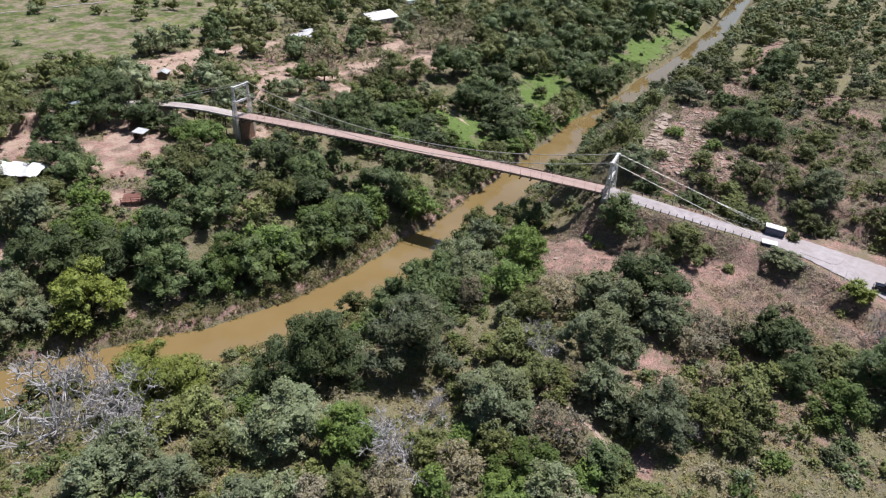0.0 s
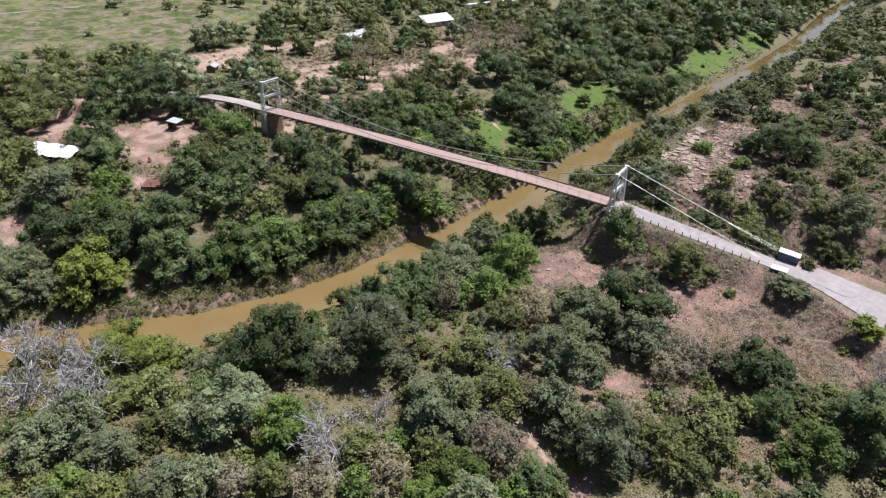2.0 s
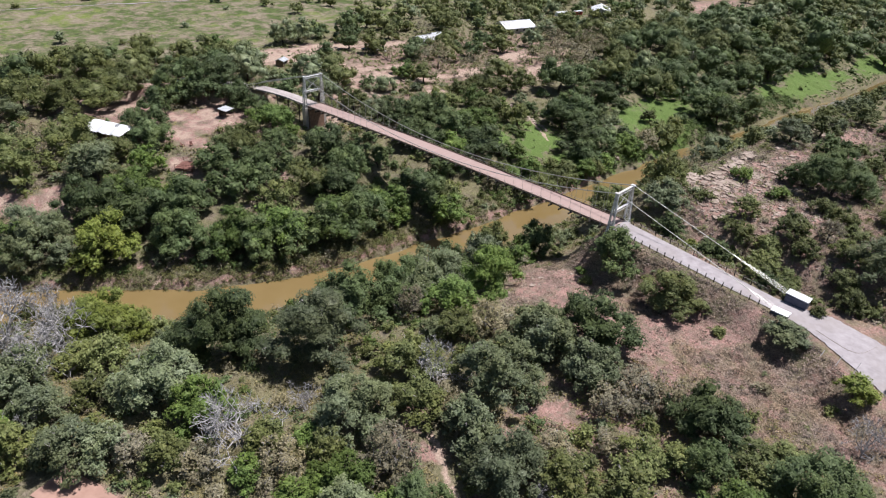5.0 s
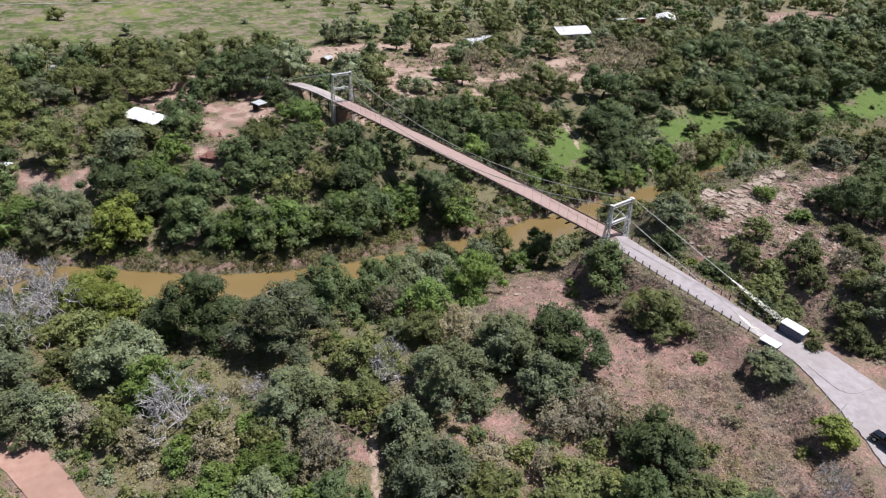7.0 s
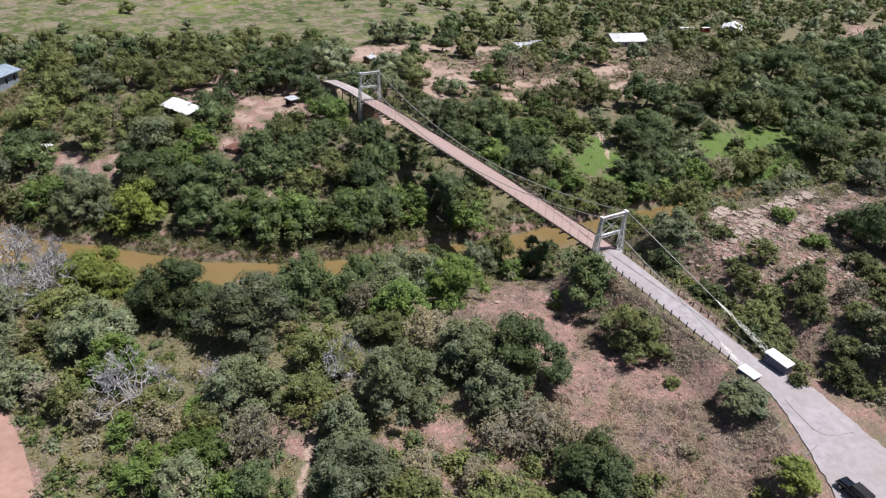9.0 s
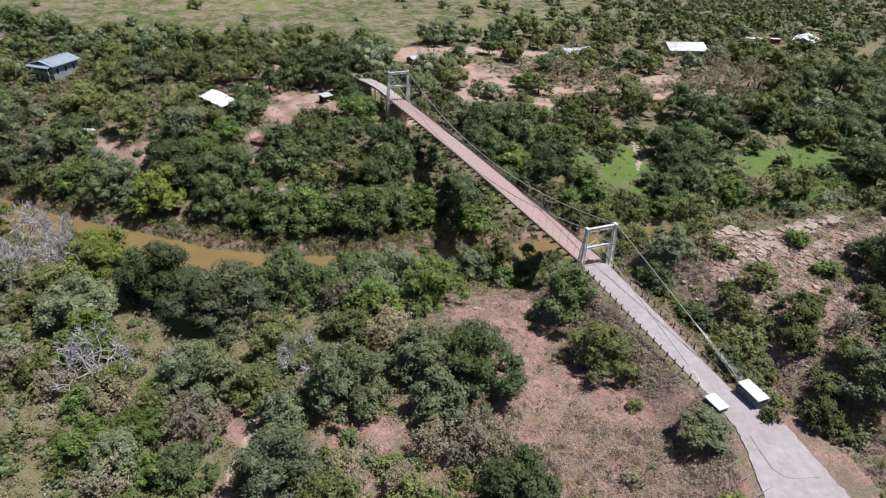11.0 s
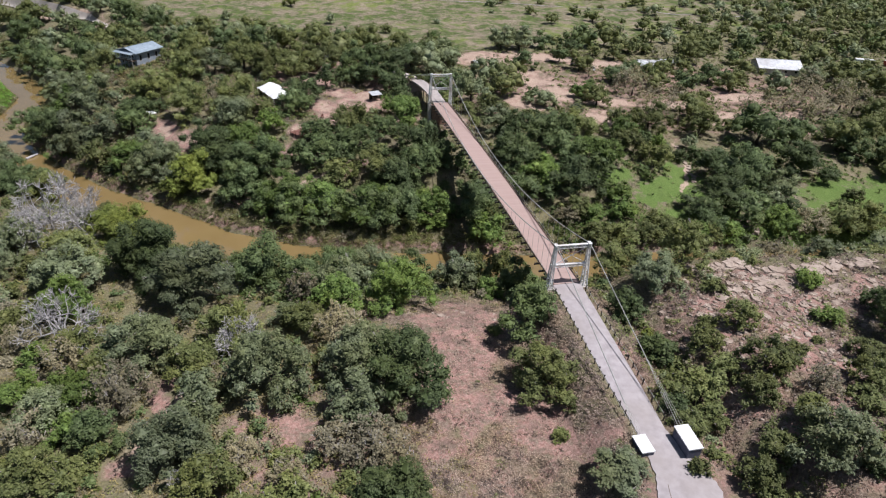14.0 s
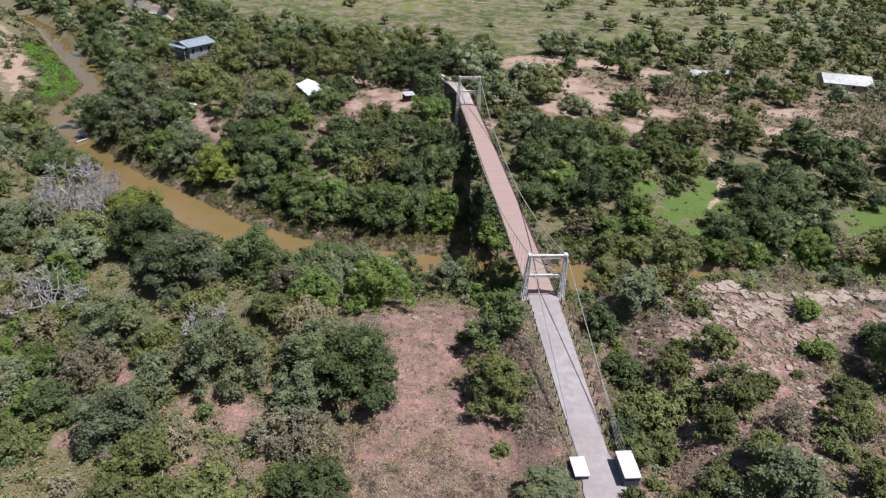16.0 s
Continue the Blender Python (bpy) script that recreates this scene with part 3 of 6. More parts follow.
def tower(y, top, foot, ground_z):
    t = new("tower")
    t.parent = bridge
    tagged(t, "pale grey steel lattice tower")
    for sx in (-1, 1):
        leg, lace = Solid(), Solid()
        foot_c, top_c = Vector((sx * 3.25, y, foot)), Vector((sx * 3.0, y, top))

        def corner(k, i):
            c = foot_c.lerp(top_c, k)
            wx, wy = 0.34 * (1 - k) + 0.17 * k, 0.62 * (1 - k) + 0.17 * k
            return c + Vector((wx * (-1, 1, 1, -1)[i], wy * (-1, -1, 1, 1)[i], 0))
        for i in range(4):
            leg.bar(corner(0, i), corner(1, i), 0.11)
        n = 9
        for j in range(n):
            for i in range(4):
                a, b = (i, (i + 1) % 4) if j % 2 else ((i + 1) % 4, i)
                lace.bar(corner(j / n, a), corner((j + 1) / n, b), 0.055)
                lace.bar(corner(j / n, i), corner(j / n, (i + 1) % 4), 0.05)
        leg_ob = part("leg", leg, STEEL, t)
        part("lacing", lace, STEEL, leg_ob)
        part("saddle", Solid().box(sx * 3.0 - 0.3, y - 0.45, top, sx * 3.0 + 0.3, y + 0.45, top + 0.22), STEEL, leg_ob)
        part("footing", Solid().box(sx * 3.25 - 0.5, y - 0.8, ground_z - 1.0, sx * 3.25 + 0.5, y + 0.8, foot), CONCRETE, t)
    mid = foot + (top - foot) * 0.52
    for z, h, name in ((top - 0.25, 0.26, "top_beam"), (mid, 0.22, "portal_strut")):
        beam = Solid()
        for dy in (-0.2, 0.2):
            for dz in (-h, h):
                beam.bar((-2.95, y + dy, z + dz), (2.95, y + dy, z + dz), 0.075)
            for j in range(10):
                x0, x1 = -2.95 + 0.59 * j, -2.36 + 0.59 * j
                beam.bar((x0, y + dy, z + (h if j % 2 else -h)), (x1, y + dy, z + (-h if j % 2 else h)), 0.04)
        beam.box(-2.95, y - 0.24, z + h, 2.95, y + 0.24, z + h + 0.06)
        part(name, beam, STEEL, t)
    for sx in (-1, 1):
        part("cross_brace", Solid().bar((sx * 2.85, y, mid + 0.25), (-sx * 2.8, y, top - 0.5), 0.06), STEEL, t)
    return t


tower(0.0, 28.5, 20.2, 18.5)
tower(SPAN, 27.7, 18.6, 12.0)
pier = Solid()
pier.faces([(-2.7, SPAN - 1.5, 9), (2.7, SPAN - 1.5, 9), (2.7, SPAN + 1.6, 9), (-2.7, SPAN + 1.6, 9), (-2.5, SPAN - 1.1, 18.2), (2.5, SPAN - 1.1, 18.2), (2.5, SPAN + 1.2, 18.2), (-2.5, SPAN + 1.2, 18.2)],
           [(4, 5, 6, 7), (0, 1, 5, 4), (1, 2, 6, 5), (2, 3, 7, 6), (3, 0, 4, 7)])
part("pier", pier, PIER, bridge, "brown masonry pier beneath the far tower")
for sx in (-1, 1):
    part("pier_column", Solid().bar((sx * 3.25, SPAN, 9), (sx * 3.25, SPAN, 18.6), 0.65, 0.55, 10), CONCRETE, bridge)
part("abutment", Solid().box(-2.7, -1.2, 14, 2.7, 0.2, 20.4), CONCRETE, bridge, "concrete abutment under the near tower")

# far approach: trestle spans that swing away from the bridge's line
FAR_APPROACH = [(0, 104.2, 18.95), (0, 110, 18.85), (0, 116, 18.75), (-0.6, 122, 18.6), (-1.8, 128.5, 18.4), (-3.4, 134, 18.2), (-5.8, 139, 18.0), (-9, 144, 17.7)]
slab, rings = Solid(), []
for i, (x, y, z) in enumerate(FAR_APPROACH):
    (px, py, _), (qx, qy, _) = FAR_APPROACH[max(i - 1, 0)], FAR_APPROACH[min(i + 1, len(FAR_APPROACH) - 1)]
    n = math.hypot(qx - px, qy - py)
    nx, ny = -(qy - py) / n * 1.95, (qx - px) / n * 1.95
    rings += [(x - nx, y - ny, z), (x + nx, y + ny, z), (x + nx, y + ny, z - 0.45), (x - nx, y - ny, z - 0.45)]
slab.faces(rings, [(4 * i + k, 4 * i + (k + 1) % 4, 4 * i + 4 + (k + 1) % 4, 4 * i + 4 + k) for i in range(len(FAR_APPROACH) - 1) for k in range(4)])
part("approach_slab", slab, surface("grey_worn_planks", (0.36, 0.315, 0.30), (0.50, 0.45, 0.43), 1.4, 0.9), bridge, "grey worn plank approach span")
for y, z in ((109, 18.4), (114.5, 18.3), (120.5, 18.15)):
    for sx in (-1, 1):
        part("trestle_post", Solid().bar((sx * 2.0, y, 9.5), (sx * 1.9, y, z), 0.16, 0.16, 8), DARK_STEEL, bridge)
    part("trestle_cap", Solid().box(-2.4, y - 0.18, z - 0.35, 2.4, y + 0.18, z), TIMBER, bridge)

# backstays, which spread into strands at the anchor houses
for sx, ax, az in ((-1, -2.6, 18.6), (1, 3.3, 19.2)):
    a, b = Vector((sx * 3.0, 0, 28.7)), Vector((ax, -33.0, az))
    split = a.lerp(b, 0.68 if sx > 0 else 0.86)
    part("backstay_cable", Solid().bar(a, split, 0.07, 0.07, 6), CABLE, bridge)
    for i in range(6):
        spread = Vector(((i % 3 - 1) * 0.42, 0, 0.34 if i < 3 else -0.25))
        part("backstay_strand", Solid().run([split + spread * 0.1, split.lerp(b, 0.5) + spread * 0.62, b + spread], 0.017, 5), CABLE, bridge)
    a, b = Vector((sx * 3.0, SPAN, 27.9)), Vector((sx * 3.0 - 4.5, 137.0, 17.8))
    part("backstay_cable", Solid().bar(a, b, 0.085, 0.085, 6), CABLE, bridge)

# anchor houses
# the shaded side's dark blue is put into the wall colour, on every face
ANCHOR_WALL = surface("dark_blue_painted_concrete", (0.085, 0.092, 0.135), (0.135, 0.142, 0.195), 2, 0.7)
for name, x0, x1, y0, y1, z1, label in (("anchor_house", 2.25, 4.35, -37.2, -33.2, 19.6, "low concrete anchor house with a bright white roof"),
                                        ("anchor_block", -3.5, -1.6, -35.9, -32.9, 18.5, "squat concrete cable anchor with a white top beside a tree")):
    a = thing(name, label, "anchor house", ((x0 + x1) / 2, (y0 + y1) / 2, 17.2))
    w, d, h = (x1 - x0) / 2, (y1 - y0) / 2, z1 - 17.2
    slope = 0.28 if h > 2 else 0.05
    part("body", Solid().box(-w + 0.1, -d + 0.1, -1.0, w - 0.1, d - 0.1, h - 0.2 - slope), ANCHOR_WALL, a)
    roof = Solid().faces([(-w, -d, h - 0.16 - slope), (w, -d, h - 0.16 - slope), (w, d, h - 0.16), (-w, d, h - 0.16), (-w, -d, h - slope), (w, -d, h - slope), (w, d, h), (-w, d, h)],
                         [(3, 2, 1, 0), (4, 5, 6, 7), (0, 1, 5, 4), (1, 2, 6, 5), (2, 3, 7, 6), (3, 0, 4, 7)])
    part("roof", roof, WHITE_ROOF, a, "white painted roof slab")
    part("cable_opening", Solid().box(-w * 0.6, d - 0.12, h - 1.1, w * 0.6, d - 0.06, h - 0.4), DARK_STEEL, a)

# guard posts along the approach
guard_post = thing("guard_post", "short dark steel guard post at the road's edge", "post", (-2.75, -2.0, 20.3), group="guard posts along the approach")
part("stake", Solid().box(-0.07, -0.07, -0.6, 0.07, 0.07, 0.85), DARK_STEEL, guard_post)
part("cap", Solid().box(-0.09, -0.09, 0.85, 0.09, 0.09, 0.9), DARK_STEEL, guard_post)
rnd = random.Random(5)
for sx, x_at in ((-1, -2.75), (1, 2.75)):
    for i in range(18):
        y = -2.0 - 1.68 * i
        if sx == -1 and i == 0 or (sx == 1 and rnd.random() < 0.12):
            continue
        copy_thing(guard_post, pose(x_at + rnd.uniform(-0.06, 0.06) + (0.3 if y < -26 else 0) * -sx, y, float(road_height(y)), rnd.uniform(-4, 4), rnd.uniform(-5, 5), 0))
for x_at in (-2.78, 2.78):
    strand = thing("guard_cable", "slack steel guard cable strung along the posts", "cable")
    part("wire", Solid().run([(x_at, -2.0 - 2 * i, float(road_height(-2.0 - 2 * i)) + 0.62) for i in range(15)], 0.025, 4), CABLE, strand)


# ---- trees and shrubs ----
def sprays(at, normal, size, rs, loose=0.42):
    """Leaf sprays: one pointed triangle at each point, facing about along its normal."""
    n = len(at)
    nn = normal + rs.normal(0, loose, (n, 3))
    nn /= np.linalg.norm(nn, axis=1)[:, None]
    u = np.cross(nn, rs.normal(0, 1, (n, 3)))
    u /= np.linalg.norm(u, axis=1)[:, None] + 1e-9
    w = np.cross(nn, u)
    s = size * rs.uniform(0.55, 1.35, n)[:, None]
    v = np.stack([at + u * s * 1.1, at - u * s * 0.6 + w * s * 0.62, at - u * s * 0.6 - w * s * 0.62], 1).reshape(-1, 3)
    return v, np.arange(3 * n).reshape(n, 3)


ICO_V, ICO_F = [], []
_bm = bmesh.new()
bmesh.ops.create_icosphere(_bm, subdivisions=1, radius=1.0)
ICO_V, ICO_F = np.array([tuple(v.co) for v in _bm.verts]), np.array([[v.index for v in f.verts] for f in _bm.faces])
_bm.free()


def lobes_of(r, tall, rs, count):
    """Leafy masses that make up an uneven crown of radius r, from near the ground to its top: centres and radii."""
    c, rad = [(0, 0, 0.60 * r * tall)], [0.42 * r]
    p1, p2, p3 = rs.uniform(0, 6.28, 3)
    for i in range(count):
        a = 6.2832 * (i * 0.618 + rs.uniform(-0.16, 0.16))
        reach = 0.90 + 0.14 * math.sin(2 * a + p1) + 0.10 * math.sin(3 * a + p2) + 0.06 * math.sin(5 * a + p3)
        k = math.sqrt(rs.uniform(0.04, 1.0)) * reach
        q = rs.uniform(0.09, 0.27) * (1.1 - 0.3 * k)
        lift = q * 0.55 + 0.02 + (1.30 - 0.92 * min(k, 1) ** 2 - 0.6 * q) * rs.uniform(0.0, 1.0) ** 0.7
        c.append((k * r * math.cos(a), k * r * math.sin(a), lift * r * tall))
        rad.append(r * q)
    return np.array(c), np.array(rad)


def crown_mesh(name, r, flat, leaf, density, gaps, mat, seed, up, loose, masses, solid, swell):
    """A crown: tufts of leaf sprays at uneven depth over many small masses, with dark hollows between."""
    rs = np.random.RandomState(seed)
    cs, rad = lobes_of(r, flat, rs, masses)
    cs[:, 2] += up
    rad *= swell
    per = 6
    pts, nrm = [], []
    for i, (c, q) in enumerate(zip(cs, rad)):
        n = int(density / per * 4 * math.pi * q * q) + 3
        d = rs.normal(0, 1, (n, 3))
        d /= np.linalg.norm(d, axis=1)[:, None]
        p = c + d * np.array((rs.uniform(0.85, 1.25), rs.uniform(0.85, 1.25), rs.uniform(0.7, 1.0))) * q * rs.uniform(0.80, 1.12, n)[:, None]
        keep = (d[:, 2] > rs.uniform(-0.9, 0.1, n)) & (p[:, 2] > 0.05)
        for j, (c2, q2) in enumerate(zip(cs, rad)):
            if j != i:
                keep &= np.linalg.norm(p - c2, axis=1) > q2 * 0.80
        keep &= rs.uniform(0, 1, n) > gaps * (0.5 + 0.5 * np.sin(9.3 * p[:, 0] / r + seed) * np.sin(9.9 * p[:, 1] / r))
        tilt = 0.55 * d[keep] + np.array((0, 0, 0.75)) + rs.normal(0, 0.22, (keep.sum(), 3))
        pts.append(np.repeat(p[keep], per, 0))
        nrm.append(np.repeat(tilt, per, 0))
    pts, nrm = np.concatenate(pts), np.concatenate(nrm)
    v, f = sprays(pts + rs.normal(0, leaf * 0.95, pts.shape), nrm, leaf, rs, loose)
    verts, faces = [v], f.tolist()
    n = len(v)
    if gaps < 0.6:
        for c, q in zip(cs, rad):
            core = c + ICO_V * q * (solid - 0.3 * gaps) * rs.uniform(0.75, 1.1, (len(ICO_V), 1)) * np.array((1, 1, 0.85))
            verts.append(core)
            faces += (ICO_F + n).tolist()
            n += len(core)
    me = bpy.data.meshes.new(name)
    me.from_pydata(np.concatenate(verts).tolist(), [], faces)
    me.materials.append(mat)
    return me, cs, rad


def limb(solid, a, b, r0, r1, rs, bend=0.12, pieces=3, sides=5):
    """A crooked tapering branch."""
    a, b = Vector(a), Vector(b)
    pts = [a]
    for i in range(1, pieces):
        k = i / pieces
        pts.append(a.lerp(b, k) + Vector(rs.normal(0, 1, 3)) * (b - a).length * bend * 0.5)
    pts.append(b)
    solid.run(pts, [r0 + (r1 - r0) * i / pieces for i in range(pieces + 1)], sides)
    return pts


def make_tree(kind, r, variant, coarse):
    """A tree of one kind: trunk with limbs, and crown. Its crown is about r in radius."""
    rs = np.random.RandomState(ord(kind) * 131 + int(r * 10) * 17 + variant)
    names = {"o": ("live_oak_tree", "dense dark green oak tree with a rounded crown", "tree"), "m": ("mesquite_tree", "olive green mesquite tree with a loose crown", "tree"),
             "g": ("elm_tree", "grey-green elm tree with a billowing crown", "tree"), "b": ("leafy_tree", "fresh green leafy tree", "tree"),
             "y": ("willow_tree", "yellow-green willow tree near the bank", "tree"), "t": ("thorn_tree", "half-bare tree with thin pale foliage", "tree")}
    name, label, category = names[kind]
    small = r < 2.4
    if small:
        name, label, category = {"o": "oak_shrub", "m": "scrub_bush", "g": "grey_shrub", "b": "green_shrub", "y": "willow_shrub", "t": "dry_shrub"}[kind], label.replace("tree", "shrub").replace("crown", "top"), "shrub"
    flat = {"o": 1.1, "m": 1.0, "g": 1.15, "b": 1.05, "y": 1.05, "t": 1.1}[kind] * (0.8 if r < 2.4 else 1.0)
    gaps = {"o": 0.10, "m": 0.28, "g": 0.22, "b": 0.15, "y": 0.2, "t": 0.72}[kind]
    up = r * {"o": 0.05, "m": 0.10, "g": 0.03, "b": 0.0, "y": 0.03, "t": 0.10}[kind] * (0.3 if small else 1.0)
    leaf, density = {0: (0.17, 25.0), 1: (0.215, 13.0), 2: (0.30, 4.6), 3: (0.21, 7.0), 4: (0.50, 1.3)}[coarse]
    t = thing(name, label, category, (0, 0, -500))
    me, cs, rad = crown_mesh("crown", r, flat, leaf, density, gaps, LEAF[kind], 7 + variant * 13 + int(r * 7) + ord(kind), up, (0.32, 0.36, 0.45, 0.4, 0.5)[coarse], (40 + int(3 * r), 34, 18, 7, 10)[coarse], (0.84, 0.86, 0.92, 0.84, 0.95)[coarse], (1.0, 1.1, 1.4, 1.15, 1.6)[coarse])
    ob = new("foliage" if small else "crown", me)
    ob.parent = t
    wood = Solid()
    foot = 0.05 * r + 0.08
    fork = Vector((rs.uniform(-0.15, 0.15) * r, rs.uniform(-0.15, 0.15) * r, up + 0.32 * r))
    limb(wood, (0, 0, -0.6), fork, foot, foot * 0.7, rs, 0.1, 2)
    for i in range(1, (8, 4, 1, 1, 1)[coarse]):
        limb(wood, fork, Vector(cs[i]) + Vector((0, 0, 0.25 * rad[i])), foot * 0.45, 0.03, rs)
    ob = part("stem" if small else "trunk", wood, BARK, t)
    if kind in "gtm" and coarse == 0 and not small:
        bare = Solid()
        for i in range(40 if kind == "t" else 12):
            k = rs.randint(0, len(cs))
            d = Vector(rs.normal(0, 1, 3))
            d.z = abs(d.z) + 0.4
            d.normalize()
            a = Vector(cs[k])
            tip = a + d * rad[k] * rs.uniform(1.1, 1.35)
            mid = limb(bare, a, tip, 0.06, 0.03, rs, 0.2, 2)[1]
            bare.bar(mid, mid + (d + Vector(rs.normal(0, 0.6, 3))).normalized() * rad[k] * 0.5, 0.04, 0.02, 4)
        tagged(part("deadwood", bare, TWIGS, t, "bleached bare twigs"), kind="stuff")
    return t


def make_dead_tree(variant):
    """A bleached leafless tree with many forked branches."""
    rs = np.random.RandomState(300 + variant)
    t = thing("dead_tree", "bleached grey leafless dead tree", "tree", (0, 0, -500))
    wood, twig = Solid(), Solid()
    tips = [(Vector((0, 0, 0.7)), Vector((0, 0, 1)), 0.095, 2.2)]
    limb(wood, (0, 0, -0.5), (0, 0, 0.7), 0.17, 0.11, rs, 0.08, 2)
    for level in range(4):
        out = []
        for p, d, r, length in tips:
            for _ in range((7, 4, 4, 5)[level]):
                nd = (d * 0.55 + Vector(rs.normal(0, 0.68, 3)) + Vector((0, 0, 0.2))).normalized()
                b = p + nd * length * rs.uniform(0.7, 1.15)
                b.z = max(b.z, 0.5)
                limb(wood if level < 2 else twig, p, b, max(r, 0.030), max(r * 0.55, 0.020), rs, 0.16, 2, 5 if level < 2 else 3)
                out.append((b, nd, r * 0.52, length * 0.68))
        tips = out
    part("trunk", wood, DEADWOOD, t)
    part("twig_crown", twig, DEADWOOD, t)
    return t


NEAR_BANK = [
    (-87, 78, 2.4, 'm'), (-84, 74, 2.6, 'm'), (-84, 53, 6.6, 'y'), (-77, 50, 3.3, 'm'), (-78, 42, 2.3, 'g'), (-73, 29, 6.8, 'o'), (-92, 41, 3.6, 'm'), (-89, 38, 3.3, 'm'),
    (-87, 24, 5.5, 'g'), (-85, 16, 4.3, 'b'), (-100, 40, 4.3, 'g'), (-105, 40, 3.7, 'g'), (-101, 32, 3.6, 'g'), (-94, 31, 2.9, 'm'), (-107, 31, 3, 'b'), (-106, 26, 2.9, 'm'),
    (-110, 30, 2.8, 'g'), (-101, 20, 3.9, 'g'), (-97, 18, 2.9, 'g'), (-102, 26, 1.9, 'm'), (-95, 15, 2.6, 't'), (-92, 11, 3, 'm'), (-89, 7, 2.6, 't'), (-64, 16, 6.7, 'g'),
    (-42, 46, 2.5, 'm'), (-45, 14, 2.9, 't'), (-28, 10, 4.9, 'b'), (-39, 10, 4.5, 'b'), (-40, 0, 3.8, 't'), (-45, 3, 3.5, 'm'), (-48, 6, 2.3, 'g'), (-50, -11, 5.9, 'g'),
]
NEAR_BANK_B = [
    (-36, -7, 4.5, 'g'), (-57, 2, 4.6, 'm'), (-69, 0, 5, 'g'), (-62, -5, 3.6, 'm'), (-58, -9, 2.5, 't'), (-61, -9, 1.8, 't'), (-76, 2, 1.9, 'b'), (-81, 5, 2.8, 'm'),
    (-76, -2, 2.8, 'm'), (-72, -10, 4.1, 't'), (-78, -8, 3.7, 'b'), (-82, 0, 3.1, 't'), (-86, 2, 2.3, 'b'), (-60, -13, 3.2, 'g'), (-61, -17, 3.3, 'g'), (-63, -22, 4.8, 'g'),
    (-10, -18, 5, 'm'), (-31, -15, 6, 'o'), (-38, -11, 4.2, 'g'), (-38, -19, 4, 'g'), (-37, -26, 3.7, 't'), (-35, -30, 3.2, 't'), (-42, -25, 3, 't'), (-36, -36, 5.2, 'o'),
    (-43, -40, 3.4, 'o'), (-37, -44, 3.3, 'm'), (-33, -47, 2.7, 'm'), (-39, -53, 5.6, 'o'), (-48, -46, 4.1, 'b'), (-40, -47, 2.8, 'm'), (-48, -33, 3.2, 'm'), (-45, -37, 2.6, 'm'),
]
NEAR_BANK_C = [
    (-54, -35, 3, 'm'), (-58, -29, 3.6, 'm'), (-48, -29, 2.4, 't'), (-54, -24, 2.4, 't'), (-60, -33, 2.6, 'm'), (-14, -50, 2.5, 'y'), (-13, -2, 1.2, 'm'), (-10, 1, 0.9, 'b'),
    (-11, -28, 1, 'm'), (-20, -39, 1.1, 't'), (-93, 58, 3.8, 'd'), (-90, 51, 4.1, 'd'), (-97, 43, 3.7, 'd'), (-83, 8, 3.7, 'd'), (-57, 22, 2.6, 'd'), (-55, -2, 2.8, 'd'),
    (-72, 9, 1.7, 'd'), (-103, 31, 1.8, 'd'), (-23, -54, 2.1, 'd'), (-95, 17, 1.2, 'd'), (-61, -27, 1.1, 'd'), (-115, 86, 6.7, 'o'), (-109, 84, 5, 'm'), (-84, -7, 3.7, 'b'),
    (-81, -12, 3.6, 'g'), (-73, -17, 3.5, 'o'), (-77, -15, 2.8, 'b'), (-82, -15, 3, 't'), (-80, -22, 3.8, 'm'), (-76, -23, 2.6, 'm'), (-73, -20, 1.9, 'm'), (-99, 57, 5.4, 'd'),
]
NEAR_BANK_D = [
    (-52, 23, 5.9, 'o'), (-38, 25, 5.3, 'o'), (-26, 22, 4, 'g'), (-36, 22, 2.7, 'g'), (-38, 18, 4.5, 'g'), (-31, 24, 4.8, 'g'), (-23, 26, 4.5, 'o'), (-14, 24, 4.3, 'g'),
    (-9, 27, 3.9, 'm'), (-44, 19, 4.3, 'o'), (-6.6, -37.4, 3.7, 'g'),
]
CAMP_WOOD = [
    (-124, 202, 7.7, 'o'), (-109, 143, 8.2, 'g'), (-122, 163, 6, 'g'), (-110, 122, 6.6, 'g'), (-100, 120, 6.5, 'g'), (-100, 104, 5.2, 'm'), (-110, 114, 5.7, 'g'), (-88, 140, 7.8, 'm'),
    (-91, 127, 6.7, 'o'), (-92, 121, 5.6, 'o'), (-81, 152, 6.7, 'm'), (-79, 167, 6, 'm'), (-76, 122, 7.4, 'm'), (-76, 111, 6.1, 'm'), (-71, 161, 7.7, 'g'), (-61, 167, 7.9, 'm'),
    (-70, 131, 5.1, 't'), (-61, 127, 6.9, 'm'), (-62, 110, 7.1, 'g'), (-57, 117, 6.3, 'm'), (-69, 98, 7.7, 'o'), (-59, 97, 7.1, 'b'), (-51.5, 90, 4.2, 'b'), (-54, 83, 7.3, 'o'),
    (-63, 87, 7.4, 'o'), (-59, 76, 6.2, 'o'), (-89, 103, 7.1, 'b'), (-86, 89, 7.4, 'g'), (-82, 101, 5.5, 'b'), (-71, 84, 7.2, 'y'), (-77, 83, 3.6, 'y'),
]
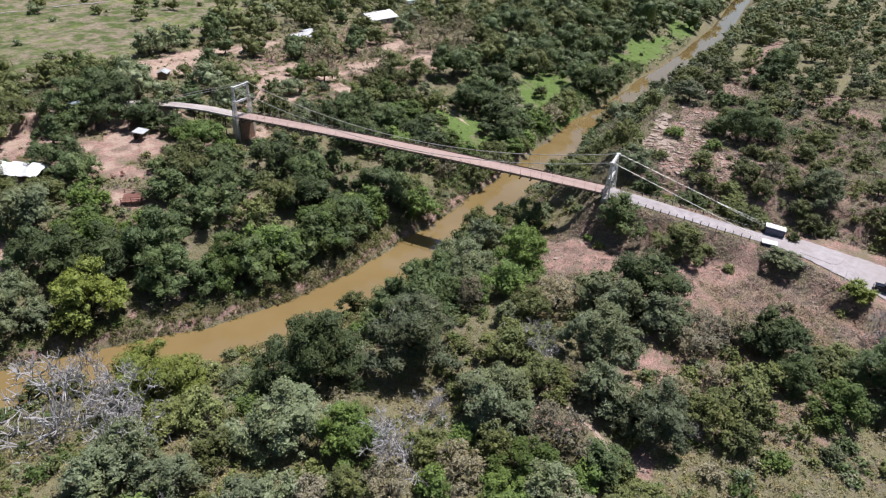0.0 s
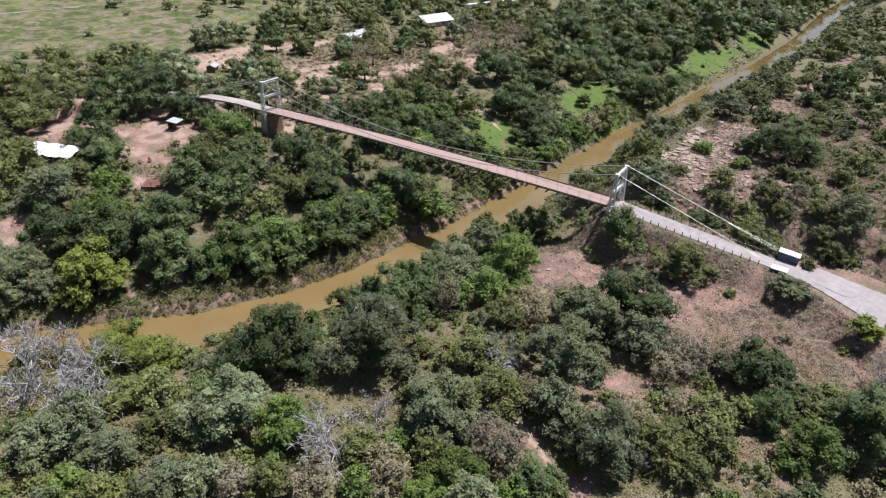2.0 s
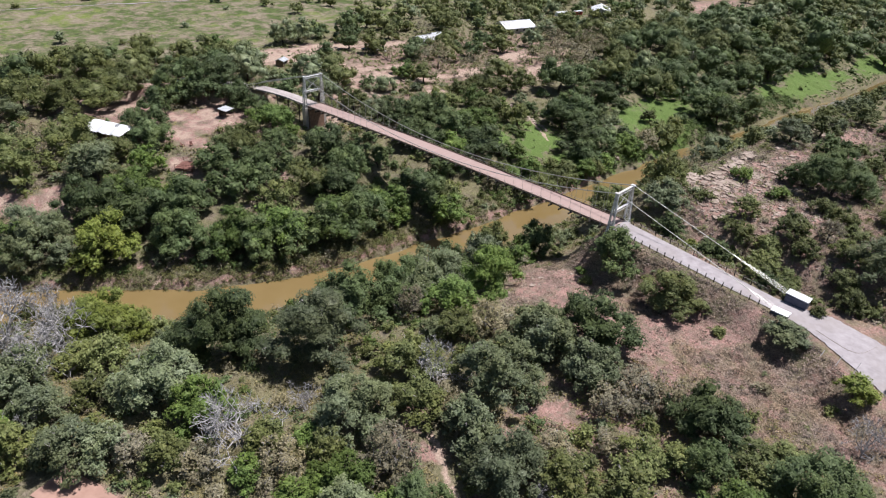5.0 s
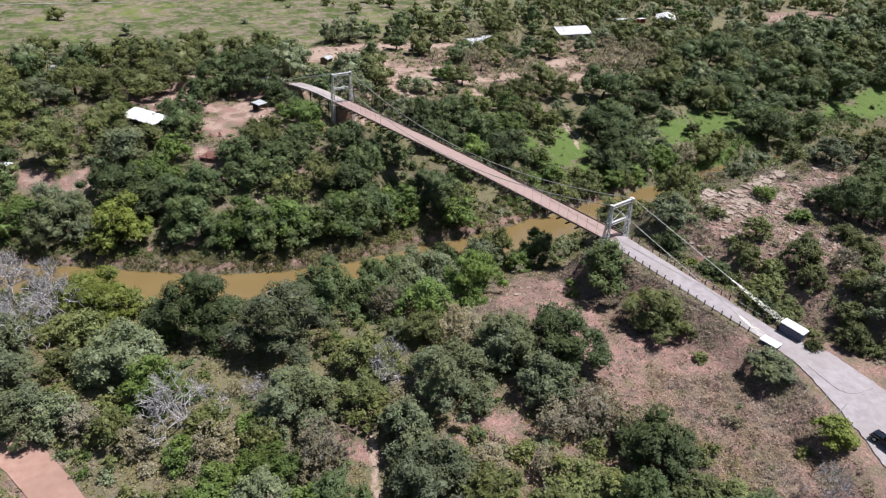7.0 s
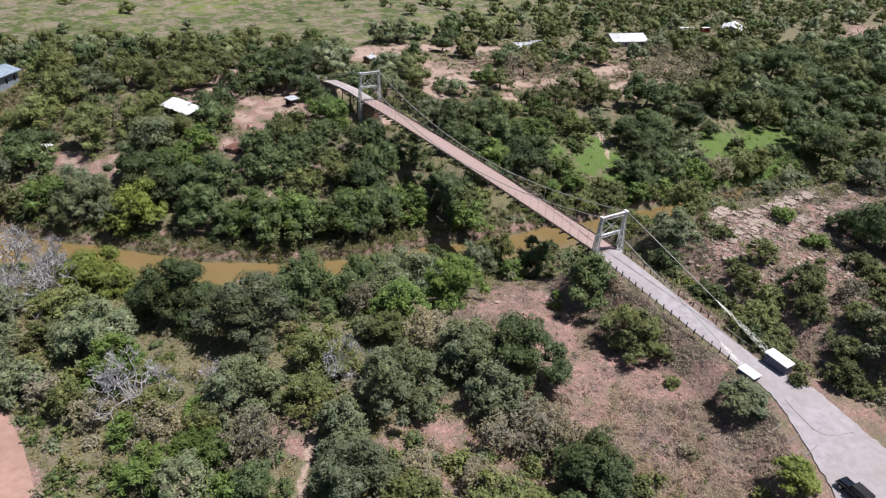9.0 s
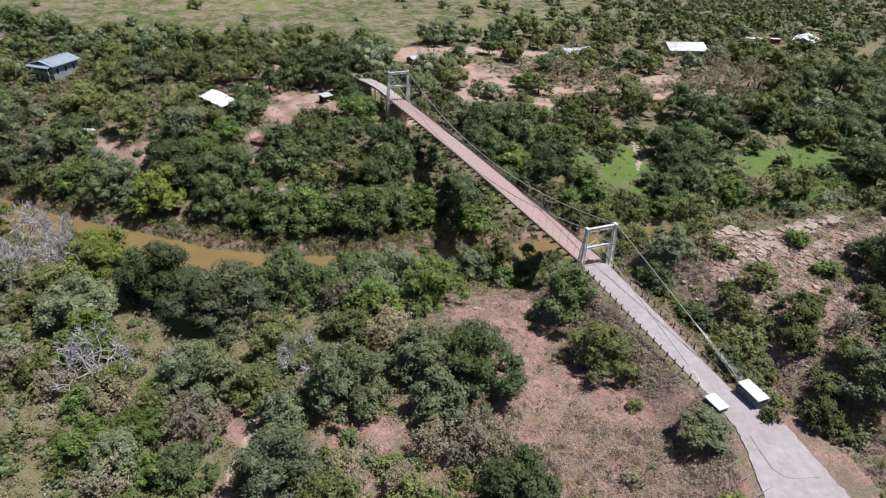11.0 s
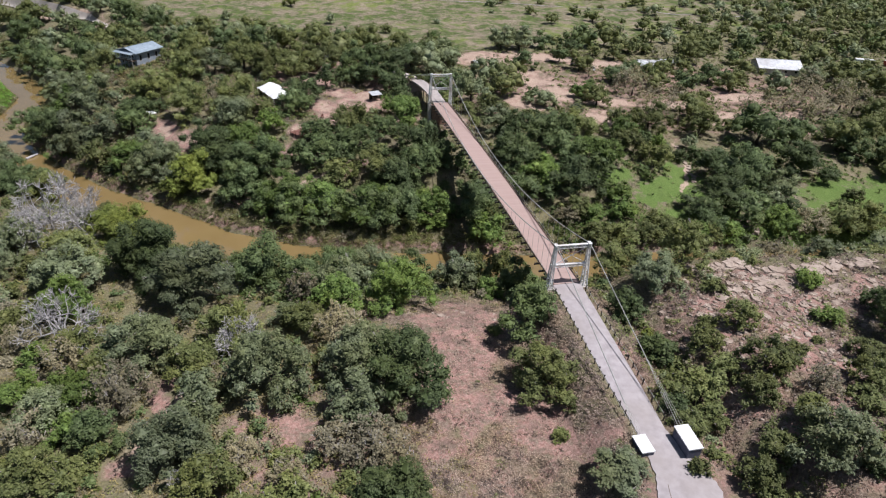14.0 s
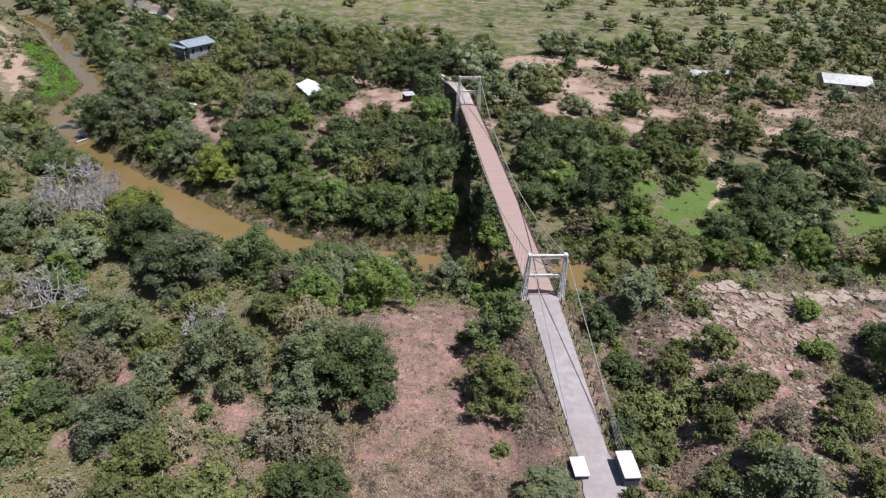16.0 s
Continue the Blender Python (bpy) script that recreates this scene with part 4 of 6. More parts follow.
CAMP_WOOD_B = [
    (-66, 72, 2.0, 'g'), (-83, 84, 3.3, 'g'), (-51, 106, 4.4, 'b'), (-43, 118, 5.7, 'o'), (-40, 65, 7.2, 'b'), (-48, 69, 6.1, 'b'), (-54, 70, 4.7, 'o'), (-27, 57, 7.3, 'b'),
    (-22, 53, 6.4, 'o'), (-39, 56, 5.8, 'o'), (-31, 53, 6, 'o'), (-49, 59, 5.8, 'o'), (-12, 57, 6, 'b'), (-17, 64, 5.6, 'o'), (-12, 73, 5.8, 'o'), (-19, 70, 6.3, 'o'),
    (-24, 75, 5.8, 'm'), (-34, 74, 4.8, 'm'), (-43, 87, 3.8, 'o'), (-37, 84, 6.5, 'o'), (-29, 86, 7.2, 'o'), (-38, 95, 5.2, 'o'), (-28, 98, 6, 'm'), (-32, 106, 4.5, 'm'),
    (-19, 95, 5.3, 'o'), (-11, 110, 6.4, 'b'), (-10, 84, 6.7, 'o'), (-7, 93, 3.4, 'o'), (-41, 127, 6.7, 'o'), (-43, 156, 8.2, 'm'), (-51, 158, 7.4, 'm'), (-34, 161, 7.5, 'm'),
]
CAMP_WOOD_C = [
    (-25, 173, 7.9, 'm'), (-19, 149, 7.3, 'o'), (-14, 142, 7.2, 'o'), (-9, 146, 7.3, 'o'), (2, 163, 7.8, 'o'), (6, 152, 7.6, 'g'), (14, 162, 7, 'g'), (-10, 130, 5.8, 'o'),
    (-24, 146, 5.2, 'o'), (-32, 141, 4.7, 'o'), (-12, 189, 7.5, 'm'), (-33, 189, 7.4, 'm'), (1, 185, 6.5, 'm'), (-47, 192, 6.9, 'm'), (-57, 184, 7.1, 'o'), (-69, 192, 6.8, 'o'),
    (-5, 79, 4.4, 'o'), (-1, 74, 3.7, 'o'), (2, 60, 6.2, 'o'), (-1, 53, 5.4, 'o'), (4, 52, 4.6, 'm'), (1, 47, 5, 'b'), (-12, 49, 2.8, 'b'), (-19, 49, 2.8, 'm'),
    (-157, 243, 7.5, 'o'), (-142, 223, 7.2, 'g'), (-143, 199, 7.6, 'o'), (-133, 195, 6.6, 'o'), (-117, 222, 6.3, 'm'), (-80, 181, 6.5, 'm'), (-131, 131, 6.4, 'o'), (-122, 121, 6.2, 'o'),
]
MEADOW_WOOD = [
    (25, 140, 7, 'g'), (14, 121, 6.4, 'g'), (28, 129, 6.7, 'm'), (35, 143, 5.9, 'm'), (37, 123, 3.1, 'o'), (39, 117, 5, 'g'), (18, 108, 5.1, 'm'), (16, 94, 5.5, 'g'),
    (20, 92, 5.5, 'o'), (26, 87, 7, 'o'), (33, 87, 6.4, 'o'), (40, 89, 5.5, 'm'), (30, 74, 6.7, 'o'), (21, 66, 6.4, 'b'), (18, 72, 6, 'o'), (15, 78, 6.1, 'o'),
    (15, 61, 5.7, 'o'), (28, 62, 7.9, 'o'), (37, 66, 5, 'o'), (38, 76, 5.9, 'b'), (43, 73, 5.2, 'b'), (55, 89, 5.6, 'b'), (59, 99, 4, 'm'), (59, 117, 5.1, 'm'),
    (59, 126, 5.3, 'b'), (74, 180, 6.3, 'o'), (78, 128, 6.2, 't'), (78, 108, 8.8, 't'), (90, 134, 5.6, 'm'), (68, 96, 7.3, 'm'), (59, 72, 4.6, 'm'), (56, 76, 3.7, 'm'),
]
MEADOW_WOOD_B = [
    (52, 80, 5.1, 'm'), (39, 58, 4.3, 'b'), (38, 51, 4.4, 'b'), (30, 51, 3.4, 'b'), (26, 53, 4.1, 'm'), (22, 50, 3.8, 't'), (28, 42, 4.0, 'm'), (35, 41, 4.0, 'm'),
    (46, 47, 3.2, 'm'), (47, 43, 3.7, 'm'), (41, 39, 3.7, 'm'), (116, 139, 5.3, 'o'), (89, 105, 6.5, 'm'), (123, 167, 6.8, 'm'), (85, 93, 5.9, 'm'), (102, 85, 9.4, 'o'),
    (75, 64, 7.8, 'o'), (86, 68, 7.1, 'o'), (66, 51, 7.3, 'o'), (72, 49, 6.4, 'o'), (59, 45, 5.3, 'o'), (81, 58, 6.7, 'o'), (112, 83, 7.3, 'o'), (103, 66, 7.8, 'o'),
    (88, 55, 5.4, 'g'), (127, 79, 8, 'm'), (139, 82, 7.4, 'm'), (129, 73, 6.4, 'o'), (145, 103, 6.8, 't'), (132, 96, 5.8, 't'), (151, 102, 6.9, 't'), (138, 109, 6.1, 't'),
]
MEADOW_WOOD_C = [
    (127, 107, 6, 't'), (118, 111, 5.3, 't'), (175, 118, 7.4, 'm'), (185, 165, 7.1, 'm'), (178, 137, 6.9, 'm'), (109, 50, 2.9, 'm'), (79, 42, 4.2, 'b'), (79, 38, 3.8, 'b'),
    (58, 40, 3.0, 'm'), (54, 37, 3.7, 'b'), (63, 35, 3.3, 'b'), (39, 11, 4.0, 'm'), (86, 36, 5, 't'), (51, 9, 4.6, 't'), (95, 34, 5.9, 'm'), (102, 34, 5.4, 'm'),
    (62, 8, 4.4, 'g'), (45, 10, 4, 'g'),
]
APPROACH_TREES = [(-9, 121, 4.8, 'o'), (-14, 127, 5.4, 'm'), (-7.5, 113, 3.4, 'b'), (-6, 117, 2.8, 'b'), (6, 118, 3.4, 'm'), (7, 128, 4.6, 'o'), (-9, 134, 4.6, 'o')]
UPLAND = [
    (-8, -5, 4.7, 'o'), (-2, 17, 3.9, 'o'), (-1, 31, 3.6, 'm'), (-8, -23, 1.5, 'm'), (7.5, -7, 4.3, 'o'), (17, 12, 5.6, 'm'), (16, -2, 4.9, 'g'), (9, -17, 3.5, 'o'),
    (10, -12, 1.5, 'y'), (7, -26, 3.3, 'm'), (11, -26, 3.6, 'm'), (5, -32, 2.8, 'm'), (10, -31, 2.7, 'm'), (5, -29, 2.3, 'o'), (24, -7, 2.5, 'm'), (22, -17, 3.2, 'm'),
    (18, -15, 1.5, 'm'), (15, -25, 2.7, 'm'), (20, -27, 3.7, 'm'), (16, -31, 3, 'm'), (25, -26, 2.5, 'm'), (38, -18, 2.6, 'b'), (42, -8, 2.6, 'b'), (48, -17, 3, 'o'),
    (36, -28, 3, 'm'), (24, -33, 2.8, 't'), (18, -43, 5.1, 'g'), (36, -30, 2.6, 'm'), (29, -36, 2.6, 'm'), (19, -37, 2.7, 'm'), (3, -39, 1.6, 'm'), (9, -42, 3, 'm'),
]
UPLAND_B = [
    (13, -40, 2.7, 'm'), (10, -45, 2.2, 'm'), (22, -46, 2.4, 'o'), (32, -23, 1, 'm'), (22, -21, 0.9, 't'), (41, -18, 0.9, 't'), (23, 2, 5.6, 'm'), (84, 15, 5.9, 'g'),
    (76, -7, 5.2, 'g'), (88, -11, 5.4, 'm'), (111, -16, 5, 'm'), (48, -26, 7.9, 'o'), (79, -33, 3.7, 'm'), (15, -19, 3.2, 'm'), (32, -33, 3.2, 'm'), (41, -40, 3.2, 'm'),
    (52, -43, 3.4, 'm'), (30, -43, 3.1, 'm'), (124, -31, 7.2, 'o'), (118, -29, 5.3, 'o'), (250, 37, 11.7, 'o'), (203, 42, 10.1, 'o'), (182, 45, 8.7, 'o'), (133, 42, 7.2, 'o'),
    (130, 31, 7, 'o'), (152, 27, 6, 'o'), (336, 19, 10.8, 'o'), (293, 16, 8.1, 'o'), (297, 30, 9.5, 'o'), (155, 64, 8.4, 'o'), (176, 59, 8.7, 'o'), (186, 78, 8.1, 'o'),
]
UPLAND_C = [
    (205, 71, 8.4, 'm'), (213, 60, 8.9, 'o'), (252, 56, 9, 'm'), (143, -22, 5.1, 'm'), (188, -26, 6.2, 'm'), (228, -23, 5.9, 'm'), (128, -22, 4.1, 'm'),
]


STOCK = {}


def stock(kind, r, coarse, variant):
    """The pattern tree nearest in size, made once."""
    size = min((1.2, 2.0, 3.2, 4.6, 6.4, 8.8), key=lambda s: abs(math.log(s / r)))
    key = (kind, size, coarse, variant)
    if kind == "d":
        key = ("d", 3.0, 0, variant)
    if key not in STOCK:
        STOCK[key] = make_dead_tree(variant) if kind == "d" else make_tree(kind, size, variant, coarse)
    return STOCK[key], key[1]


rnd = random.Random(11)
PLANTED = []
GRID = {}


def crowded(x, y, r, share):
    for i in range(int(x // 12) - 1, int(x // 12) + 2):
        for j in range(int(y // 12) - 1, int(y // 12) + 2):
            for px, py, pr in GRID.get((i, j), ()):
                if math.hypot(x - px, y - py) < share * (r + pr):
                    return True
    return False


def clone(ob, m):
    """A tree like the pattern ob, at the pose m; the meshes are shared."""
    t = new(ob.name.split(".")[0])
    t.matrix_world = m
    for key in ("label", "category"):
        t[key] = ob[key]
    for c in PARTS[ob.name]:
        o = new(c.name.split(".")[0], c.data)
        o.parent = t
        for key in ("label", "kind"):
            if key in c:
                o[key] = c[key]
    return t


def as_triangles(ob):
    """Points and triangles of all parts of a pattern, and 1 where the triangle is wood."""
    vs, fs, wood, n = [], [], [], 0
    for c in PARTS[ob.name]:
        me = c.data
        v = np.empty(len(me.vertices) * 3, np.float32)
        me.vertices.foreach_get("co", v)
        me.calc_loop_triangles()
        f = np.empty(len(me.loop_triangles) * 3, np.int32)
        me.loop_triangles.foreach_get("vertices", f)
        vs.append(v.reshape(-1, 3))
        fs.append(f.reshape(-1, 3) + n)
        wood += [0 if c.name.startswith(("crown", "foliage")) else 1] * len(fs[-1])
        n += len(vs[-1])
    return np.concatenate(vs), np.concatenate(fs), np.array(wood)


def mesh_of(name, v, f, mats, which=None):
    """A mesh from arrays of points and triangles."""
    me = bpy.data.meshes.new(name)
    me.vertices.add(len(v))
    me.vertices.foreach_set("co", np.asarray(v, np.float32).ravel())
    me.loops.add(f.size)
    me.loops.foreach_set("vertex_index", np.asarray(f, np.int32).ravel())
    me.polygons.add(len(f))
    k = f.shape[1]
    me.polygons.foreach_set("loop_start", np.arange(0, f.size, k, dtype=np.int32))
    for m in mats:
        me.materials.append(m)
    if which is not None:
        me.polygons.foreach_set("material_index", np.asarray(which, np.int32))
    me.update(calc_edges=True)
    return me


PARTS, JOINED, FLAT, COUNT = {}, {}, {}, {}


def plant(x, y, r, kind, group, tall=1.0, least=0):
    """One tree on the ground at x, y; tall stretches it upwards."""
    gap = min(math.hypot(x + 27, y + 89), math.hypot(x + 92, y + 70), math.hypot(x + 138, y + 21))
    coarse = 0 if gap < 128 else 1 if gap < 215 else 2 if gap < 300 else 4
    if y < -78 or x < -180 and y < 120:
        coarse, gap = 4, 400
    coarse = 0 if kind == "d" else max(coarse, least)
    pattern, size = stock(kind, r, coarse, rnd.randint(0, 2))
    if pattern.name not in PARTS:
        PARTS[pattern.name] = list(pattern.children)
    k = r / size
    wide = k * rnd.uniform(0.92, 1.1), k * rnd.uniform(0.92, 1.1), k * rnd.uniform(0.88, 1.15) * tall
    m = pose(x, y, float(height(x, y)) - 0.05, rnd.uniform(-5, 5), rnd.uniform(-5, 5), rnd.uniform(0, 360)) @ Matrix.Diagonal((*wide, 1))
    COUNT[kind] = COUNT.get(kind, 0) + (gap < REACH)
    if gap < REACH and COUNT[kind] < 300 or kind == "d":
        tagged(clone(pattern, m), group=group)
    else:
        JOINED.setdefault(kind, []).append((pattern, m))
    GRID.setdefault((int(x // 12), int(y // 12)), []).append((x, y, r))
    PLANTED.append((x, y, r))


REACH = 215
CAMP_CLEAR = [(-31, 121, 6), (-39, 111, 6), (-42, 102, 5), (-44, 95, 4), (-28, 134, 5), (-49, 138, 5), (-54, 123, 5), (-50, 131, 7), (-37, 151, 5), (-23, 125, 6), (-22, 117, 4), (-87, 123, 3), (-73, 110, 5), (-78, 103, 4.5), (-25, 85, 3), (-38, 81, 3), (-95, 163, 9), (-18, 123, 7), (-20, 116, 5), (-36, 106, 6)]
for rows, group in ((NEAR_BANK, "trees on the near bank"), (NEAR_BANK_B, "trees on the near bank"), (NEAR_BANK_C, "trees on the near bank"),
                    (NEAR_BANK_D, "trees on the near bank"), (CAMP_WOOD, "trees on the far bank"), (CAMP_WOOD_B, "trees on the far bank"),
                    (CAMP_WOOD_C, "trees on the far bank"), (MEADOW_WOOD, "trees on the far bank"), (MEADOW_WOOD_B, "trees on the far bank"),
                    (MEADOW_WOOD_C, "trees on the far bank"), (APPROACH_TREES, "trees on the far bank"), (UPLAND, "trees on the rocky upland"), (UPLAND_B, "trees on the rocky upland"),
                    (UPLAND_C, "trees on the rocky upland")):
    for x, y, r, kind in rows:
        X, Y = np.array([x, x + 0.5, x]), np.array([y, y, y + 0.5])
        d = from_line(X, Y, RIVER)
        lean = 1 if d[0] > 0 else -1
        short = (11 if d[0] > 0 and -95 < x < 0 and kind != "y" else 6.5) + 0.55 * r - abs(d[0])
        if short > 0:
            x, y = x + lean * (d[1] - d[0]) * 2 * short, y + lean * (d[2] - d[0]) * 2 * short
        if any(math.hypot(x - a, y - b) < 0.8 * c + 0.25 * r for a, b, c in CAMP_CLEAR) and y > 98:
            continue
        on_bank = -34 < d[0] < 0 and -60 < x < 4 and kind != "d"
        if -36 < y < 2 and abs(x) < 3.0 + 0.95 * r:
            x = math.copysign(3.0 + 0.95 * r, x)
        tall = 1.3 if kind == "d" else 0.55 if y < -35 and -9 < x < -3 else 1.25 if on_bank else 1.0
        plant(x, y, r * (1.14 if d[0] < 0 and x < 0 else 0.95 if d[0] < -25 else 1.04), kind, group, tall)

# the rest of the woods, by how dense and of what kind each stretch is
OPEN = DIRT_NEAR + DIRT_UPLAND + DIRT_YARD + DIRT_CAMP + GREEN_LOW + SAND_BAR
CLEAR = [(146, 130, 7), (40, 150, 9), (45, 128, 8), (-100, 188, 9), (-50, 132, 7), (-20, 117, 4), (-12, 163, 5), (104, 166, 9), (153, 152, 15), (240, 154, 8), (85, 158, 7), (-44, 97, 4), (-89, 122, 3), (-95, 163, 9), (-92, 153, 6), (-47, 121, 5), (205, 154, 6), (165, 95, 5), (-18, 123, 7), (-21, 114, 6), (-42, 100, 6), (-46, 95, 5), (-35, 112, 7)]


def path_of(x, y):
    """Distance from the nearest footpath."""
    return np.minimum.reduce([np.abs(from_line(x, y, line)) for line in PATHS])


def wood_at(x, y, d, near_road, far_road, bare, open_field, near_path, lane, track):
    """Chance of a tree, its usual size, and the kinds that grow there."""
    if abs(d) < (7.6 if x > -140 else 5.5) or -11 < d < 0 and x > 90 or 0 < d < 9.5 and -95 < x < 15 or 0 < d < 32 and 92 < x < 150 and y > 43 or near_road < (6 if y > -38 else 11 if y > -100 else 14) and y < 3 or far_road < 3.6 and 103 < y < 131:
        return 0, 1, "m"
    if near_path < 1.4 or -9 < x < 8 and 96 < y < 112:
        return 0, 1, "m"
    # only dark oaks beneath the bridge: their colour helps imitate its deep shadow strip
    if -12 < x < 6 and 48 < y < 96:
        return 0.95, 2.8, "ooo"
    if 0 < d < 15 and -95 < x < 15:
        return 0.25, 1.8, "mgmb"
    if 0 < d < 24 and 150 < x < 330:
        return 0.12, 1.4, "bm"
    if 0 < d < 16 and 15 < x < 300:
        return 0.7, 2.0, "mmgbm"
    if d < 0 and x < -105 and d > -26 and 85 < y < 136:
        return 0.95, 5.0, "oogm"
    if d < 0 and x < -74 and y > 42 and d > -26:
        return 0.8, 2.0, "mgmt"
    if 15 < x < 180 and 98 < y < 185 and 0.5 < bare < 0.8:
        return 0.06, 2.2, "mmb"
    if d < 0 and (math.hypot(x + 163, y - 186) < 30 or math.hypot(x + 192, y - 232) < 30):
        return 0, 1, "m"
    if bare > 0.5 or any(math.hypot(x - a, y - b) < c for a, b, c in CLEAR + CAMP_CLEAR):
        return 0, 1, "m"
    if lane < 4 or track < 3.4:
        return 0, 1, "m"
    if open_field > 0.4:
        return (0.045 if x < 60 else 0.06 if x < 140 else 0.3), 3.4, "mmg"
    if d > 0:
        if x < -12:
            return (0.62, 5.0, "ooommgmb") if y < 190 else (0.7, 5.2, "oommg")
        if x < 40 and y < 112:
            return 0.75, 4.6, "ooommgb"
        if 15 < x < 180 and 98 < y < 185:
            return 0.30, 5.0, "mmtmgmo"
        if x > 110 and y > 135 or x > 200 and y > 105:
            return 0.46, 4.2, "mmmgb"
        if x > 150 and y > 70:
            return 0.8, 7.0, "ooogom"
        return 0.8, 6.2, "oooommgb"
    if x > 8:
        if d > -25:
            return (1.0, 4.0, "omggm") if d > -17 and x > 24 else (1.0, 3.6, "ommgg")
        return (0.2, 2.3, "mmoomg") if x < 75 else (0.5, 3.2, "mmogm")
    if x > -30 and y < 6:
        return 0.05, 1.2, "mt"
    if y < -72:
        return 0.5, 4.0, "mogmtm"
    if d > -24:
        return 0.9, 4.2, "omgmb"
    return 0.42, 2.8, "mommtgmb"


SPOTS = []
for x0, x1, y0, y1, step in ((-230, 75, -200, -72, 9.0), (-280, -190, -72, 120, 10.0), (-135, 75, -72, 112, 4.0), (-190, -135, -40, 112, 5.0), (75, 300, -110, 112, 5.2), (-230, 330, 112, 330, 6.2), (300, 620, -260, 300, 7.5),
                             (-330, -230, 200, 420, 8.0), (-230, 330, 330, 460, 11.0)):
    for i in range(int((x1 - x0) / step)):
        SPOTS += [(x0 + (i + rnd.random()) * step, y0 + (j + rnd.random()) * step) for j in range(int((y1 - y0) / step))]
sx_, sy_ = np.array(SPOTS).T
facts = zip(sx_, sy_, from_line(sx_, sy_, RIVER), np.abs(from_line(sx_, sy_, ROAD)), np.abs(from_line(sx_, sy_, ROAD_FAR)), patches(sx_, sy_, OPEN, 0.0), field_of(sx_, sy_), path_of(sx_, sy_), np.abs(from_line(sx_, sy_, LANE_WEST)), np.abs(from_line(sx_, sy_, TRACK)))
for x, y, d, a, b, c, e, g, h, k in facts:
    p, size, kinds = wood_at(x, y, d, a, b, c, e, g, h, k)
    r = size * rnd.uniform(0.45, 1.3)
    kind = rnd.choice(kinds)
    known = d < 0 and -112 < x < 55 and -52 < y < 100 or d > 0 and (-115 < x < 12 and y < 195 or 12 <= x < 130 and y < 125)
    if known:
        p, r = p * 0.6, min(r * 0.6, 3.2)
    if rnd.random() < p and math.hypot(x - 10, y - 20) < 640 and not crowded(x, y, r, 0.78 if known else 0.56):
        plant(float(x), float(y), r, kind, "woodland trees", 1.0, 1)
# low shrubs that fill the gaps between the trees
for i in range(12500):
    x, y = (rnd.uniform(-112, 75), rnd.uniform(-60, 120)) if i < 9500 else (rnd.uniform(-125, 10), rnd.uniform(112, 200))
    SPOTS.append((x, y))
sx_, sy_ = np.array(SPOTS[-12500:]).T
facts = zip(sx_, sy_, from_line(sx_, sy_, RIVER), np.abs(from_line(sx_, sy_, ROAD)), np.maximum.reduce((patches(sx_, sy_, OPEN, 0.2), path_of(sx_, sy_) < 1.8, np.abs(from_line(sx_, sy_, TRACK)) < 3.2)), wave(sx_, sy_, 16, 77), height(sx_, sy_))
for x, y, d, a, bare, lush, z in facts:
    if abs(d) < 7.5 or a < (5 if y > -38 else 11) and y < 3 or bare > 0.45 or rnd.random() > (0.4 if d > 14 else 0.8 if x < -34 or d > -26 else 0.06 if x < 5 else 0.6) * (0.75 + 0.5 * lush):
        continue
    r = rnd.uniform(0.6, 1.75) * (1 if y < 112 else 1.4)
    if crowded(x, y, r, 0.55):
        continue
    kind = rnd.choice("mmttgob" if x < -34 else "mmttgm")
    pattern, size = stock(kind, r, 3, rnd.randint(0, 2))
    if pattern.name not in PARTS:
        PARTS[pattern.name] = list(pattern.children)
    JOINED.setdefault("under_" + kind, []).append((pattern, pose(x, y, z - 0.05, 0, 0, rnd.uniform(0, 360)) @ Matrix.Diagonal((r / size, r / size, r / size * rnd.uniform(0.7, 1.2), 1))))
for kind, rows in JOINED.items():
    vs, fs, ws, n = [], [], [], 0
    for pattern, m in rows:
        if pattern.name not in FLAT:
            FLAT[pattern.name] = as_triangles(pattern)
        v, f, wd = FLAT[pattern.name]
        a = np.array(m)
        vs.append(v @ a[:3, :3].T + a[:3, 3])
        fs.append(f + n)
        ws.append(wd)
        n += len(v)
    under, kind = kind.startswith("under"), kind[-1]
    words = {"o": "dark oak", "m": "olive mesquite", "g": "grey-green elm", "b": "fresh green", "y": "willow", "t": "thin dry"}[kind]
    name = "undergrowth" if under else "far_woods"
    tagged(new(name, mesh_of(name, np.concatenate(vs), np.concatenate(fs), [LEAF[kind], BARK], np.concatenate(ws))),
           ("low undergrowth of " + words + " shrubs") if under else ("distant woodland of " + words + " trees"), "undergrowth" if under else "woodland", kind="stuff")
for pattern in list(STOCK.values()):
    for o in (*PARTS.get(pattern.name, pattern.children), pattern):
        bpy.data.objects.remove(o)


BROWN_BRUSH = leaves("brown_dead_brush", (0.125, 0.098, 0.090), (0.170, 0.137, 0.128), (0.225, 0.188, 0.178), (1, 1, 1))


STRAW = leaves("bleached_straw", (0.21, 0.168, 0.148), (0.30, 0.245, 0.215), (0.37, 0.315, 0.285), (1, 1, 1))


# ---- low growth: brush, dry grass, bank weeds ----
def scatter(n, x0, x1, y0, y1, rs):
    return rs.uniform(x0, x1, n), rs.uniform(y0, y1, n)


